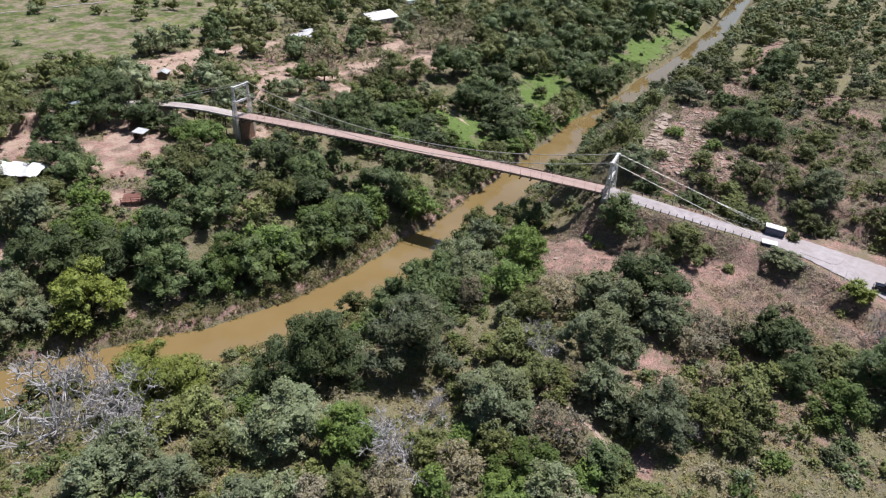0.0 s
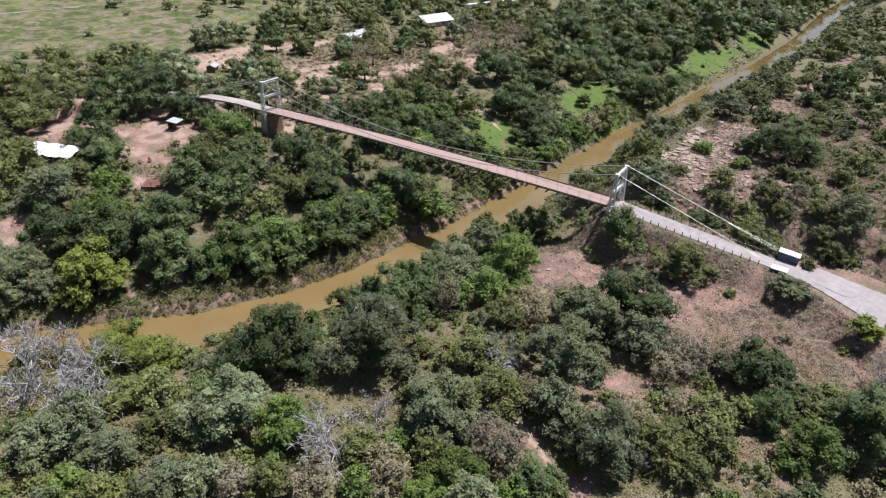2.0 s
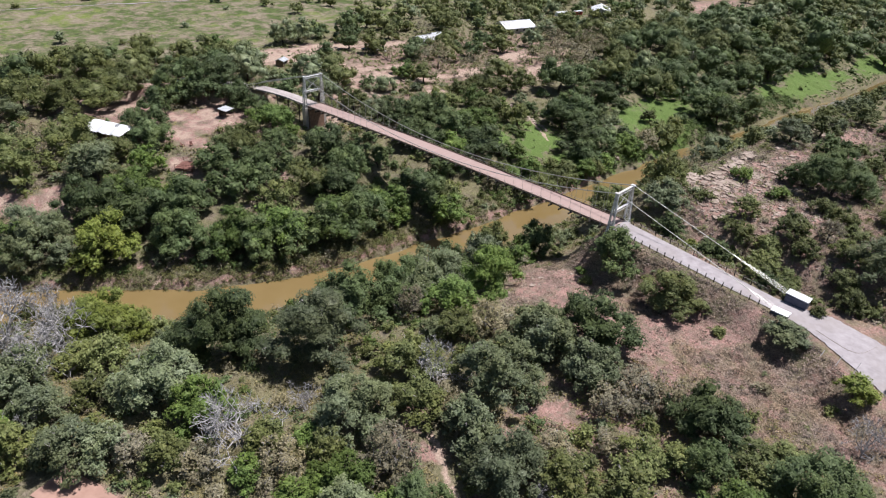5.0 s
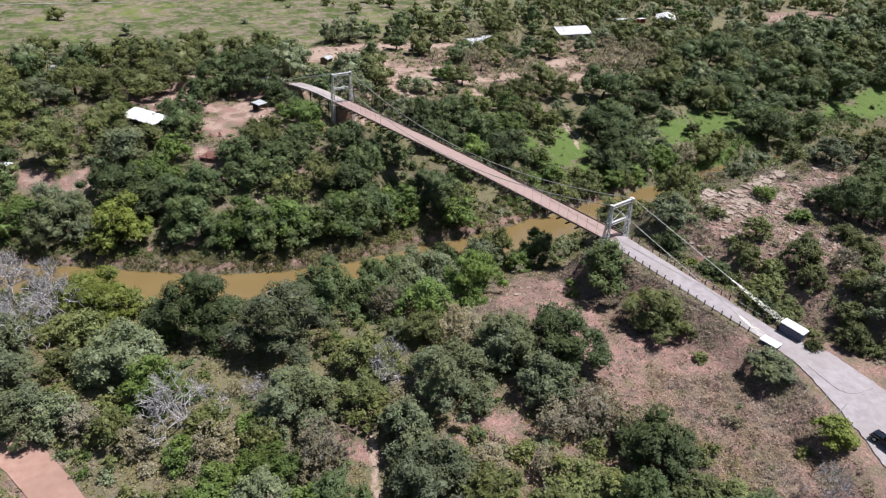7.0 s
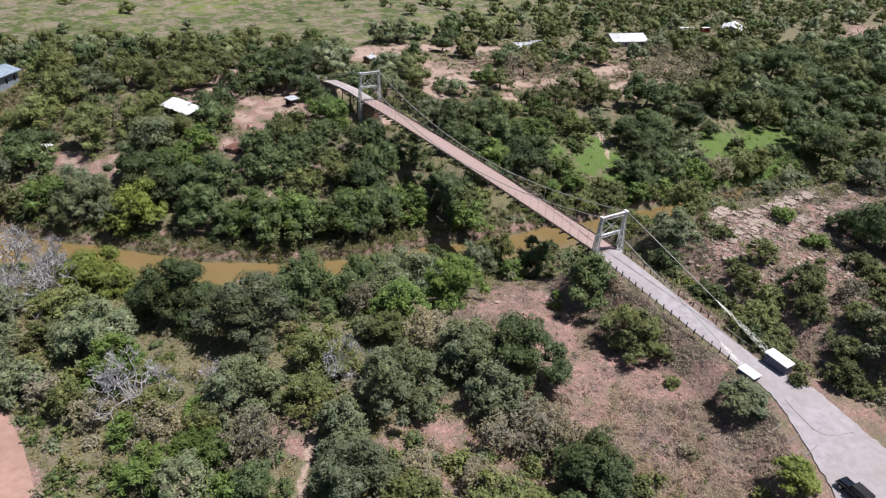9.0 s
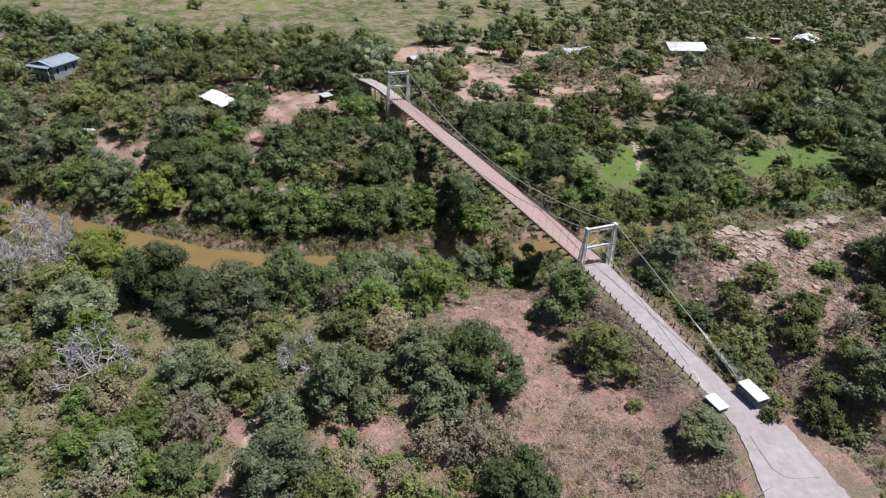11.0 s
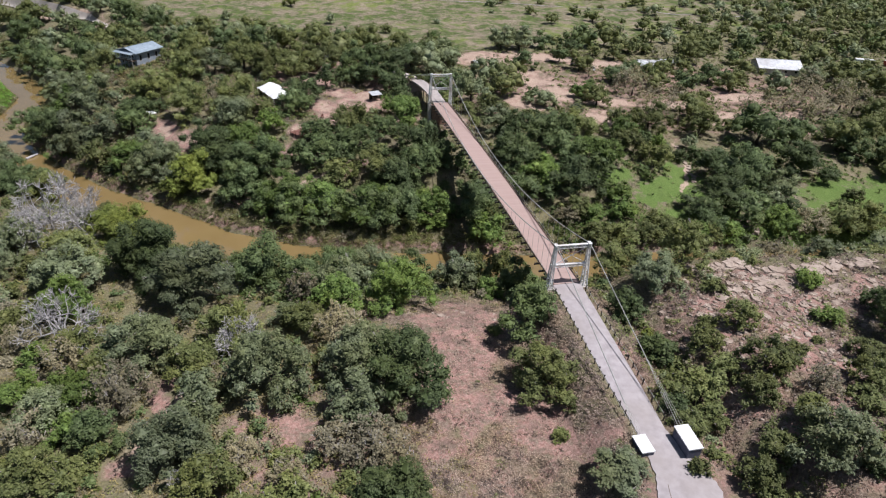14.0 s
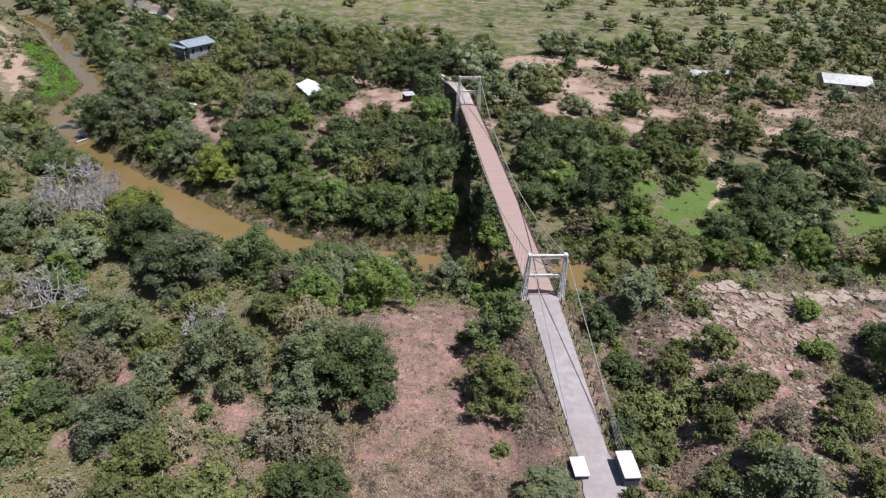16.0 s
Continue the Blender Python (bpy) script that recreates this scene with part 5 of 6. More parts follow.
def tufts(name, x, y, width, tall, per, leaf, mat, label, category, rs, upright=0.0):
    """Many small clumps of leaf sprays in one mesh."""
    z = height(x, y)
    n = len(x)
    per, leaf = (int(1.3 * per), 0.72 * leaf) if leaf < 0.25 else (per, leaf)
    d = rs.normal(0, 1, (n, per, 3))
    d[:, :, 2] = np.abs(d[:, :, 2])
    d /= np.linalg.norm(d, axis=2)[:, :, None]
    size = rs.uniform(0.5, 1.25, n)[:, None, None]
    at = np.stack([x, y, z], -1)[:, None, :] + d * np.array((0.8 * width, 0.8 * width, 1.1 * tall)) * size * rs.uniform(0.5, 1.0, (n, per, 1))
    flat = d * np.array((1, 1, 1 - upright))
    v, f = sprays(at.reshape(-1, 3), flat.reshape(-1, 3) * 0.6 + np.array((0, 0, 0.75)), leaf, rs)
    return tagged(new(name, mesh_of(name, v, f, [mat])), label, category, kind="stuff")


rs = np.random.RandomState(41)


def keep_on_land(x, y, chance):
    d = np.abs(from_line(x, y, RIVER))
    r1, r2 = np.abs(from_line(x, y, ROAD)), np.abs(from_line(x, y, ROAD_FAR))
    half = np.interp(y, (-75, -58, -50, -40, -36, 0), (8, 9.5, 9.5, 6, 3.1, 3.1))
    clear = (np.abs(from_line(x, y, TRACK)) > 2.8) & (path_of(x, y) > 1.3) & (d > 6.8) & ((r1 > half) | (y > 1)) & ((r2 > 3.6) | (y < 110))
    return clear & (rs.uniform(0, 1, len(x)) < chance)


bx, by = scatter(30000, -150, 110, -75, 125, rs)
bare = patches(bx, by, OPEN)
brushy = 0.5 + 0.5 * wave(bx, by, 14, 31)
ok = keep_on_land(bx, by, np.where(bare > 0.5, 0.02, 0.25 + 0.75 * np.clip(brushy, 0, 1)))
bx, by = bx[ok], by[ok]
half_n = np.arange(len(bx)) % 3
slope = (by < 8) & (bx > -34)
half_n = np.where(slope & (half_n == 2), np.where(rs.uniform(0, 1, len(bx)) < 0.2, 2, 3), np.where(slope & (half_n == 1), 3, half_n))
tufts("brush", bx[half_n == 3], by[half_n == 3], 0.9, 0.5, 16, 0.19, BROWN_BRUSH, "low brown dead brush on the slope", "brush", rs)
tufts("brush", bx[half_n == 2], by[half_n == 2], 1.05, 0.65, 22, 0.21, LEAF["m"], "low olive brush between the trees", "brush", rs)
tufts("brush", bx[half_n == 1], by[half_n == 1], 1.0, 0.5, 20, 0.20, LEAF["t"], "low half-dry brush between the trees", "brush", rs)
low = (half_n == 0) & slope
tufts("dry_grass", bx[low], by[low], 1.2, 0.4, 16, 0.19, STRAW, "tufts of bleached straw on the slope", "grass", rs, 0.7)
low = (half_n == 0) & ~slope
tufts("dry_grass", bx[low], by[low], 1.2, 0.4, 18, 0.19, DRY_GRASS, "tufts of dry yellow grass", "grass", rs, 0.7)
hx, hy = scatter(16000, -140, -25, -60, 62, rs)
ok = keep_on_land(hx, hy, np.where(patches(hx, hy, OPEN) > 0.48, 0.05, 0.8))
tufts("dry_grass", hx[ok], hy[ok], 0.9, 0.4, 9, 0.2, DRY_GRASS, "straw-coloured grass under the thickets", "grass", rs, 0.5)
gx2, gy2 = scatter(26000, -45, 75, -75, 25, rs)
ok = keep_on_land(gx2, gy2, np.where(patches(gx2, gy2, DIRT_NEAR + DIRT_UPLAND) > 0.5, 0.10, 0.75))
tufts("dry_grass", gx2[ok], gy2[ok], 0.55, 0.3, 5, 0.2, STRAW, "short dry grass on the open slope", "grass", rs, 0.7)

sx1, sy1 = scatter(15000, -36, -2.5, -52, 14, rs)
ok = keep_on_land(sx1, sy1, np.where(patches(sx1, sy1, DIRT_NEAR) > 0.55, 0.16, 0.85) * np.clip(0.75 + 0.6 * wave(sx1, sy1, 7, 51), 0.1, 1))
sx1, sy1, pick = sx1[ok], sy1[ok], wave(sx1[ok], sy1[ok], 6, 52) + rs.normal(0, 0.5, ok.sum()) > 0.45
tufts("brush", sx1[pick], sy1[pick], 0.75, 0.4, 12, 0.15, BROWN_BRUSH, "matted brown dead brush beside the approach", "brush", rs)
tufts("dry_grass", sx1[~pick], sy1[~pick], 0.8, 0.28, 12, 0.15, STRAW, "matted bleached straw beside the approach", "grass", rs, 0.6)
ux, uy = scatter(14000, 3, 115, -68, -2, rs)
ok = keep_on_land(ux, uy, np.where(patches(ux, uy, DIRT_UPLAND) > 0.62, 0.38, 0.85) * np.clip(0.8 + 0.6 * wave(ux, uy, 9, 53), 0.15, 1))
ux, uy, pick = ux[ok], uy[ok], rs.randint(0, 5, ok.sum())
tufts("brush", ux[pick < 3], uy[pick < 3], 0.9, 0.7, 14, 0.2, BROWN_BRUSH, "grey-brown dead brush on the upland", "brush", rs)
tufts("brush", ux[pick == 3], uy[pick == 3], 1.0, 0.8, 20, 0.2, LEAF["m"], "olive brush on the upland", "brush", rs)
tufts("dry_grass", ux[pick == 4], uy[pick == 4], 0.9, 0.4, 14, 0.19, STRAW, "bleached straw on the upland", "grass", rs, 0.6)

fx, fy = scatter(9000, 15, 240, 96, 190, rs)
ok = keep_on_land(fx, fy, np.where(patches(fx, fy, DIRT_YARD) > 0.5, 0.03, 0.5)) & (field_of(fx, fy) < 0.5)
tufts("brush", fx[ok], fy[ok], 1.2, 0.9, 10, 0.42, LEAF["m"], "olive scrub round the settlement yards", "brush", rs)

hx2, hy2 = scatter(900, -116, -76, 146, 184, rs)
ok = np.hypot(hx2 + 97.5, hy2 - 173) > 8
tufts("dry_grass", hx2[ok], hy2[ok], 1.2, 0.9, 14, 0.34, DRY_GRASS, "straw-coloured grass on the rise below the stilt house", "grass", rs, 0.5)
tufts("brush", hx2[ok][::4] + 2, hy2[ok][::4], 1.3, 1.2, 22, 0.36, LEAF["m"], "scrub on the rise below the stilt house", "brush", rs)

cx, cy = scatter(5000, -125, 12, 95, 200, rs)
ok = keep_on_land(cx, cy, np.where(patches(cx, cy, DIRT_CAMP) > 0.5, 0.02, 0.75)) & (field_of(cx, cy) < 0.5)
tufts("dry_grass", cx[ok][::2], cy[ok][::2], 1.3, 0.6, 12, 0.32, DRY_GRASS, "straw-coloured grass round the camp", "grass", rs, 0.5)
tufts("brush", cx[ok][1::2], cy[ok][1::2], 1.3, 0.9, 14, 0.32, BROWN_BRUSH, "brown brush round the camp", "brush", rs)
# weeds and reeds along both water's edges
k = rs.randint(48, len(fine_line) - 130, 7000)
off = rs.choice((-1, 1), 7000) * (5.7 + 7.3 * rs.uniform(0, 1, 7000) ** 1.5)
wx, wy = (fine_line[k] + side[k] * off[:, None] + rs.normal(0, 0.8, (7000, 2))).T
ok = np.abs(from_line(wx, wy, RIVER)) > 5.6
tufts("bank_weeds", wx[ok], wy[ok], 1.15, 0.9, 20, 0.24, BANK_WEEDS, "rank weeds and reeds along the water", "weeds", rs, 0.4)
mx, my = scatter(16000, 30, 330, 12, 80, rs)
ok = keep_on_land(mx, my, np.where((patches(mx, my, GREEN_LOW) > 0.5), 0.06, 0.5)) & (from_line(mx, my, RIVER) > 0)
tufts("bank_weeds", mx[ok], my[ok], 0.9, 0.6, 8, 0.36, LEAF["b"], "green weeds round the meadow", "weeds", rs, 0.3)
ex, ey = scatter(6000, 18, 190, 5, 62, rs)
lie = from_line(ex, ey, RIVER)
ok = (lie > 6.6) & (lie < 17)
tufts("bank_weeds", ex[ok], ey[ok], 1.4, 1.3, 22, 0.3, LEAF["b"], "tall green weeds below the meadow", "weeds", rs, 0.3)
k = rs.choice(np.flatnonzero((fine_line[:, 1] > 160) & (fine_line[:, 1] < 246)), 3200)
gx3, gy3 = (fine_line[k] - side[k] * (6.6 + 9.5 * rs.uniform(0, 1, 3200) ** 1.2)[:, None] + rs.normal(0, 1.2, (3200, 2))).T
ok = from_line(gx3, gy3, RIVER) < -6.3
tufts("bar_weeds", gx3[ok], gy3[ok], 1.0, 0.8, 12, 0.34, BAR_WEEDS, "vivid green weeds on the river bar", "weeds", rs, 0.3)


# ---- stone ----
def slab_mesh(seed, flat):
    r = np.random.RandomState(seed)
    bm = bmesh.new()
    bmesh.ops.create_icosphere(bm, subdivisions=2, radius=1.0)
    for v in bm.verts:
        p = Vector(v.co)
        q = Vector((max(-0.62, min(0.62, p.x)), max(-0.55, min(0.55, p.y)), max(-0.5, min(0.42, p.z)) * flat))
        v.co = q * (1 + 0.42 * noise.noise(p * 1.5 + Vector((seed * 3.1, 0, 0)))) + Vector(r.normal(0, 0.03, 3))
    me = bpy.data.meshes.new("sandstone_slab")
    bm.to_mesh(me)
    bm.free()
    me.materials.append(ROCK)
    return me


SLABS = [slab_mesh(i, f) for i, f in enumerate((0.5, 0.4, 0.7, 0.35, 0.55))]
rnd = random.Random(23)
LEDGES = [(22, -1.6, 34, 0.4, 26, 1.5), (34, -4.4, 60, -2.2, 44, 1.5), (24, -9, 42, -2, 30, 1.25), (18, -14, 56, -3, 90, 1.1), (16, -26, 44, -12, 60, 0.8), (10, -22, 24, -8, 26, 0.7), (62, -16, 110, -6, 30, 1.1), (14, -40, 40, -22, 22, 0.6), (-30, 2, -10, 8, 14, 0.5), (68, 40, 80, 46, 8, 1.2)]
for x0, y0, x1, y1, n, size in LEDGES:
    for i in range(n):
        x, y = rnd.uniform(x0, x1), rnd.uniform(y0, y1)
        s = size * rnd.uniform(0.45, 1.3)
        rock = new("sandstone_slab", rnd.choice(SLABS))
        rock.matrix_world = pose(x, y, float(height(x, y)) - 0.02 * s, rnd.uniform(-9, 9), rnd.uniform(-9, 9), rnd.uniform(0, 360)) @ Matrix.Diagonal((s * rnd.uniform(0.8, 1.5), s, s * rnd.uniform(0.6, 1.1), 1))
        tagged(rock, "pale weathered sandstone slab lying on red earth", "rock", "slabs on the rocky ledge")
sx2, sy2 = scatter(5200, 8, 112, -48, 1, rs)
ok = keep_on_land(sx2, sy2, np.clip(patches(sx2, sy2, DIRT_UPLAND) * 1.2, 0.12, 1))
sx2, sy2 = sx2[ok], sy2[ok]
base = ICO_V * np.array((1.2, 0.9, 0.55))
turns = rs.uniform(0, 6.28, len(sx2))
sizes = rs.uniform(0.1, 0.42, len(sx2))
c, s = np.cos(turns)[:, None], np.sin(turns)[:, None]
stones = np.stack([base[:, 0] * c - base[:, 1] * s, base[:, 0] * s + base[:, 1] * c, np.tile(base[:, 2], (len(c), 1))], -1) * sizes[:, None, None] * rs.uniform(0.8, 1.2, (len(c), len(base), 1))
stones += np.stack([sx2, sy2, height(sx2, sy2) + 0.03], -1)[:, None, :]
tri = (ICO_F[None] + (np.arange(len(sx2)) * len(ICO_V))[:, None, None]).reshape(-1, 3)
tagged(new("loose_stones", mesh_of("loose_stones", stones.reshape(-1, 3), tri, [ROCK])), "loose pale stones strewn over the upland", "stones", kind="stuff")
# stepping slabs that lead down to the meadow
for i in range(15):
    k = i / 14
    x, y = 73.6 - 4.6 * k + 0.5 * math.sin(i * 1.7), 86.5 - 20 * k
    step = new("stone_step", SLABS[i % 5])
    step.matrix_world = pose(x, y, float(height(x, y)) + 0.15, 0, 0, 40 * i) @ Matrix.Diagonal((1.1, 0.9, 0.8, 1))
    tagged(step, "pale rough stone step on the way down to the grass", "step", "stone steps to the meadow")


# ---- buildings of the settlement ----
def house(name, label, at, turn, w, d, eave, ridge, roof_mat, wall_mat, over=0.5, windows=2, group=""):
    """A gabled building: w along its ridge, d across. The base is at ground level."""
    h = thing(name, label, "building", (at[0], at[1], float(height(at[0], at[1]))), turn, group)
    walls = Solid()
    a, b = w / 2, d / 2
    walls.faces([(-a, -b, -1), (a, -b, -1), (a, b, -1), (-a, b, -1), (-a, -b, eave), (a, -b, eave), (a, b, eave), (-a, b, eave), (-a, 0, ridge - 0.1), (a, 0, ridge - 0.1)],
                [(0, 1, 5, 4), (2, 3, 7, 6), (1, 2, 6, 9, 5), (3, 0, 4, 8, 7), (3, 2, 1, 0)])
    part("wall", walls, wall_mat, h)
    rise = (ridge - eave) / b
    for s in (-1, 1):
        e = eave - rise * over
        y0 = s * (b + over)
        p = [(-a - over, y0, e), (a + over, y0, e), (a + over, 0, ridge), (-a - over, 0, ridge)]
        q = [(x, y, z + 0.14) for x, y, z in p]
        part("roof", Solid().faces(p + q, [(0, 1, 2, 3), (7, 6, 5, 4), (0, 4, 5, 1), (1, 5, 6, 2), (3, 2, 6, 7), (0, 3, 7, 4)]), roof_mat, h)
        for i in range(windows):
            x = -a + (i + 0.5) * w / windows
            win = part("window", Solid().box(x - 0.55, s * b - 0.05, eave * 0.35, x + 0.55, s * b + 0.05, eave * 0.78), WALL, h)
            part("pane", Solid().box(x - 0.46, s * b - 0.07, eave * 0.39, x + 0.46, s * b + 0.07, eave * 0.74), GLASS_DARK, win)
        part("ridge_cap" if s == 1 else "fascia", Solid().box(-a - over, -0.15 if s == 1 else y0 - 0.03, (ridge + 0.12) if s == 1 else e - 0.12, a + over, 0.15 if s == 1 else y0 + 0.03, (ridge + 0.2) if s == 1 else e + 0.12), roof_mat, h)
    ribs = Solid()
    for i in range(int(w / 1.2)):
        x = -a + (i + 0.5) * 1.2
        for s in (-1, 1):
            ribs.bar((x, s * (b + over), eave - rise * over + 0.16), (x, 0, ridge + 0.16), 0.035)
    part("roof_seam", ribs, roof_mat, h)
    return h


BLUE_WALL = surface("blue_grey_boards", (0.20, 0.24, 0.29), (0.32, 0.36, 0.42), 2, 0.8)
stilt = house("stilt_house", "two-storey blue-grey house with a metal roof and porch above the river", (-97.5, 173.0), 52, 11.0, 8.0, 5.2, 6.3, BLUE_ROOF, BLUE_WALL, 1.0, 3)
for i in range(5):
    part("porch_post", Solid().bar((-7.4, -3.8 + 1.9 * i, -1.5), (-7.4, -3.8 + 1.9 * i, 5.0), 0.1), WALL, stilt)
part("porch_floor", Solid().box(-7.6, -4.0, 2.3, -5.5, 4.0, 2.5), TIMBER, stilt)
for z in (2.9, 3.4):
    part("porch_rail", Solid().bar((-7.45, -3.9, z), (-7.45, 3.9, z), 0.06), WHITE_ROOF, stilt)
part("porch_roof", Solid().faces([(-8.0, -4.4, 4.7), (-8.0, 4.4, 4.7), (-5.4, 4.4, 5.25), (-5.4, -4.4, 5.25), (-8.0, -4.4, 4.82), (-8.0, 4.4, 4.82), (-5.4, 4.4, 5.37), (-5.4, -4.4, 5.37)],
                                 [(0, 1, 2, 3), (7, 6, 5, 4), (0, 4, 5, 1), (1, 5, 6, 2), (2, 6, 7, 3), (3, 7, 4, 0)]), BLUE_ROOF, stilt)
for y in (-2.4, 0.2, 2.6):
    for z in (0.6, 3.0):
        pane = part("end_window", Solid().box(-5.56, y - 0.5, z, -5.46, y + 0.5, z + 1.2), WHITE_ROOF, stilt)
        part("pane", Solid().box(-5.59, y - 0.42, z + 0.08, -5.50, y + 0.42, z + 1.12), GLASS_DARK, pane)
house("long_barn", "long low barn with a worn pale metal roof", (155.0, 151.0), -16, 17.0, 11.0, 2.7, 4.9, METAL_ROOF, WALL, 0.7, 4)
house("ranch_house", "small house with a patched bright metal roof among trees", (100.0, 157.5), -8, 10.5, 7.0, 2.6, 3.9, METAL_ROOF, WALL, 0.5, 2)
house("lean_to", "low shed with a grey metal roof beside the house", (109.0, 160.0), -8, 5.5, 5.0, 2.2, 2.9, METAL_ROOF, TIMBER, 0.3, 1)
house("white_house", "white-roofed house at the edge of the woods", (228.0, 147.5), 32, 15.0, 9.5, 2.8, 4.6, WHITE_ROOF, WALL, 0.5, 3)
house("small_hut", "small pale-roofed hut deep among trees", (194.0, 76.0), 20, 4.5, 3.5, 2.4, 3.1, METAL_ROOF, WALL, 0.3, 1)
house("blue_shed", "small shed with a blue tin roof in the camp", (-15.0, 155.0), -10, 5.0, 3.6, 2.4, 3.0, BLUE_ROOF, TIMBER, 0.4, 1)
house("camp_cabin", "little pale-roofed cabin under the oaks", (-30.0, 170.0), 15, 4.5, 3.5, 2.3, 3.0, METAL_ROOF, WALL, 0.3, 1)
house("camp_cabin", "little pale-roofed cabin under the oaks", (-60.0, 188.0), -25, 5.0, 3.5, 2.3, 3.0, METAL_ROOF, WALL, 0.3, 1)
house("garden_shed", "grey-roofed shed beside the red yard", (28.0, 163.0), 30, 4.0, 3.0, 2.2, 2.8, METAL_ROOF, TIMBER, 0.3, 1)

# white canopy tent with three peaks
tent = thing("canopy_tent", "white fabric canopy with pointed peaks over poles", "tent", (-49.6, 131.8, float(height(-49.6, 131.8))), 113)
n_u, n_v = 25, 11
tu, tv = np.meshgrid(np.linspace(-7.0, 7.0, n_u), np.linspace(-3.7, 3.7, n_v))
tz = 2.2 + 2.0 * np.maximum.reduce([np.clip(1 - np.hypot((tu - c) / 2.9, tv / 3.9), 0, 1) ** 0.85 for c in (-4.7, 0.0, 4.7)]) - 0.12 * np.abs(np.sin(tu * 1.35))
canopy = new("canopy", sheet("canopy", tu, tv, tz, WHITE_ROOF))
canopy.parent = tent
for x in (-6.8, -2.3, 2.3, 6.8):
    for y in (-3.5, 3.5):
        part("pole", Solid().bar((x, y, -0.3), (x, y, 2.35), 0.06, 0.06, 6), STEEL, tent)
for x in (-4.7, 0.0, 4.7):
    part("centre_pole", Solid().bar((x, 0, -0.3), (x, 0, 4.15), 0.07, 0.06, 6), STEEL, tent)
# open shelter with a tin roof
shelter = thing("picnic_shelter", "small open shelter with a pale tin roof", "shelter", (-17.2, 125.6, float(height(-17.2, 125.6))), 20)
part("roof", Solid().faces([(-1.9, -1.6, 2.1), (1.9, -1.6, 2.1), (1.9, 1.6, 2.5), (-1.9, 1.6, 2.5), (-1.9, -1.6, 2.2), (1.9, -1.6, 2.2), (1.9, 1.6, 2.6), (-1.9, 1.6, 2.6)],
                           [(3, 2, 1, 0), (4, 5, 6, 7), (0, 1, 5, 4), (1, 2, 6, 5), (2, 3, 7, 6), (3, 0, 4, 7)]), METAL_ROOF, shelter)
for x in (-1.6, 1.6):
    for y in (-1.3, 1.3):
        part("post", Solid().bar((x, y, -0.3), (x, y, 2.2), 0.08), TIMBER, shelter)
part("table_top", Solid().box(-1.0, -0.5, 0.7, 1.0, 0.5, 0.78), TIMBER, shelter)
part("back_wall", Solid().box(-1.6, 1.25, 0, 1.6, 1.32, 1.9), DARK_STEEL, shelter)
# red deck above the bank
platform = thing("viewing_deck", "red-brown wooden viewing deck with a railing", "deck", (-42.2, 102.2, 0), 38)
pz = float(height(-42.2, 102.2)) + 0.5
for i in range(14):
    part("plank", Solid().box(-2.6, -2.35 + 0.34 * i, pz - 0.08, 2.6, -2.05 + 0.34 * i, pz), RED_TIMBER, platform)
for x, y in ((-2.5, -2.3), (0, -2.3), (2.5, -2.3), (-2.5, 2.3), (2.5, 2.3), (-2.5, 0), (2.5, 0)):
    part("post", Solid().bar((x, y, pz - 3.5), (x, y, pz + 1.0), 0.08), RED_TIMBER, platform)
for a, b in (((-2.5, -2.3), (2.5, -2.3)), ((-2.5, -2.3), (-2.5, 2.3)), ((2.5, -2.3), (2.5, 2.3))):
    for z in (0.5, 1.0):
        part("rail", Solid().bar((*a, pz + z), (*b, pz + z), 0.05), RED_TIMBER, platform)


def garden_chair(x, y, turn):
    c = thing("garden_chair", "red wooden slatted garden chair on bare earth", "chair", (x, y, float(height(x, y))), turn, "garden chairs in the camp")
    part("seat", Solid().box(-0.3, -0.35, 0.33, 0.3, 0.3, 0.39), RED_TIMBER, c)
    part("backrest", Solid().faces([(-0.3, 0.25, 0.35), (0.3, 0.25, 0.35), (0.33, 0.6, 1.1), (-0.33, 0.6, 1.1), (-0.3, 0.3, 0.35), (0.3, 0.3, 0.35), (0.33, 0.65, 1.1), (-0.33, 0.65, 1.1)],
                                   [(0, 1, 2, 3), (7, 6, 5, 4), (0, 4, 5, 1), (1, 5, 6, 2), (2, 6, 7, 3), (3, 7, 4, 0)]), RED_TIMBER, c)
    for sx in (-0.36, 0.36):
        part("armrest", Solid().box(sx - 0.07, -0.4, 0.58, sx + 0.07, 0.35, 0.62), RED_TIMBER, c)
        part("leg", Solid().box(sx - 0.04, -0.38, -0.05, sx + 0.04, -0.3, 0.58), RED_TIMBER, c)
        part("leg", Solid().box(sx - 0.04, 0.22, -0.05, sx + 0.04, 0.3, 0.58), RED_TIMBER, c)


garden_chair(-37.6, 113.6, 30)
garden_chair(-35.6, 112.6, -15)


# ---- vehicles ----
def wheel(x, y, r, parent):
    tyre = Solid().bar((x - 0.13, y, r), (x + 0.13, y, r), r, r, 18)
    w = part("wheel", tyre, RUBBER, parent)
    part("rim", Solid().bar((x - 0.145, y, r), (x + 0.145, y, r), r * 0.55, r * 0.55, 12), STEEL, w)


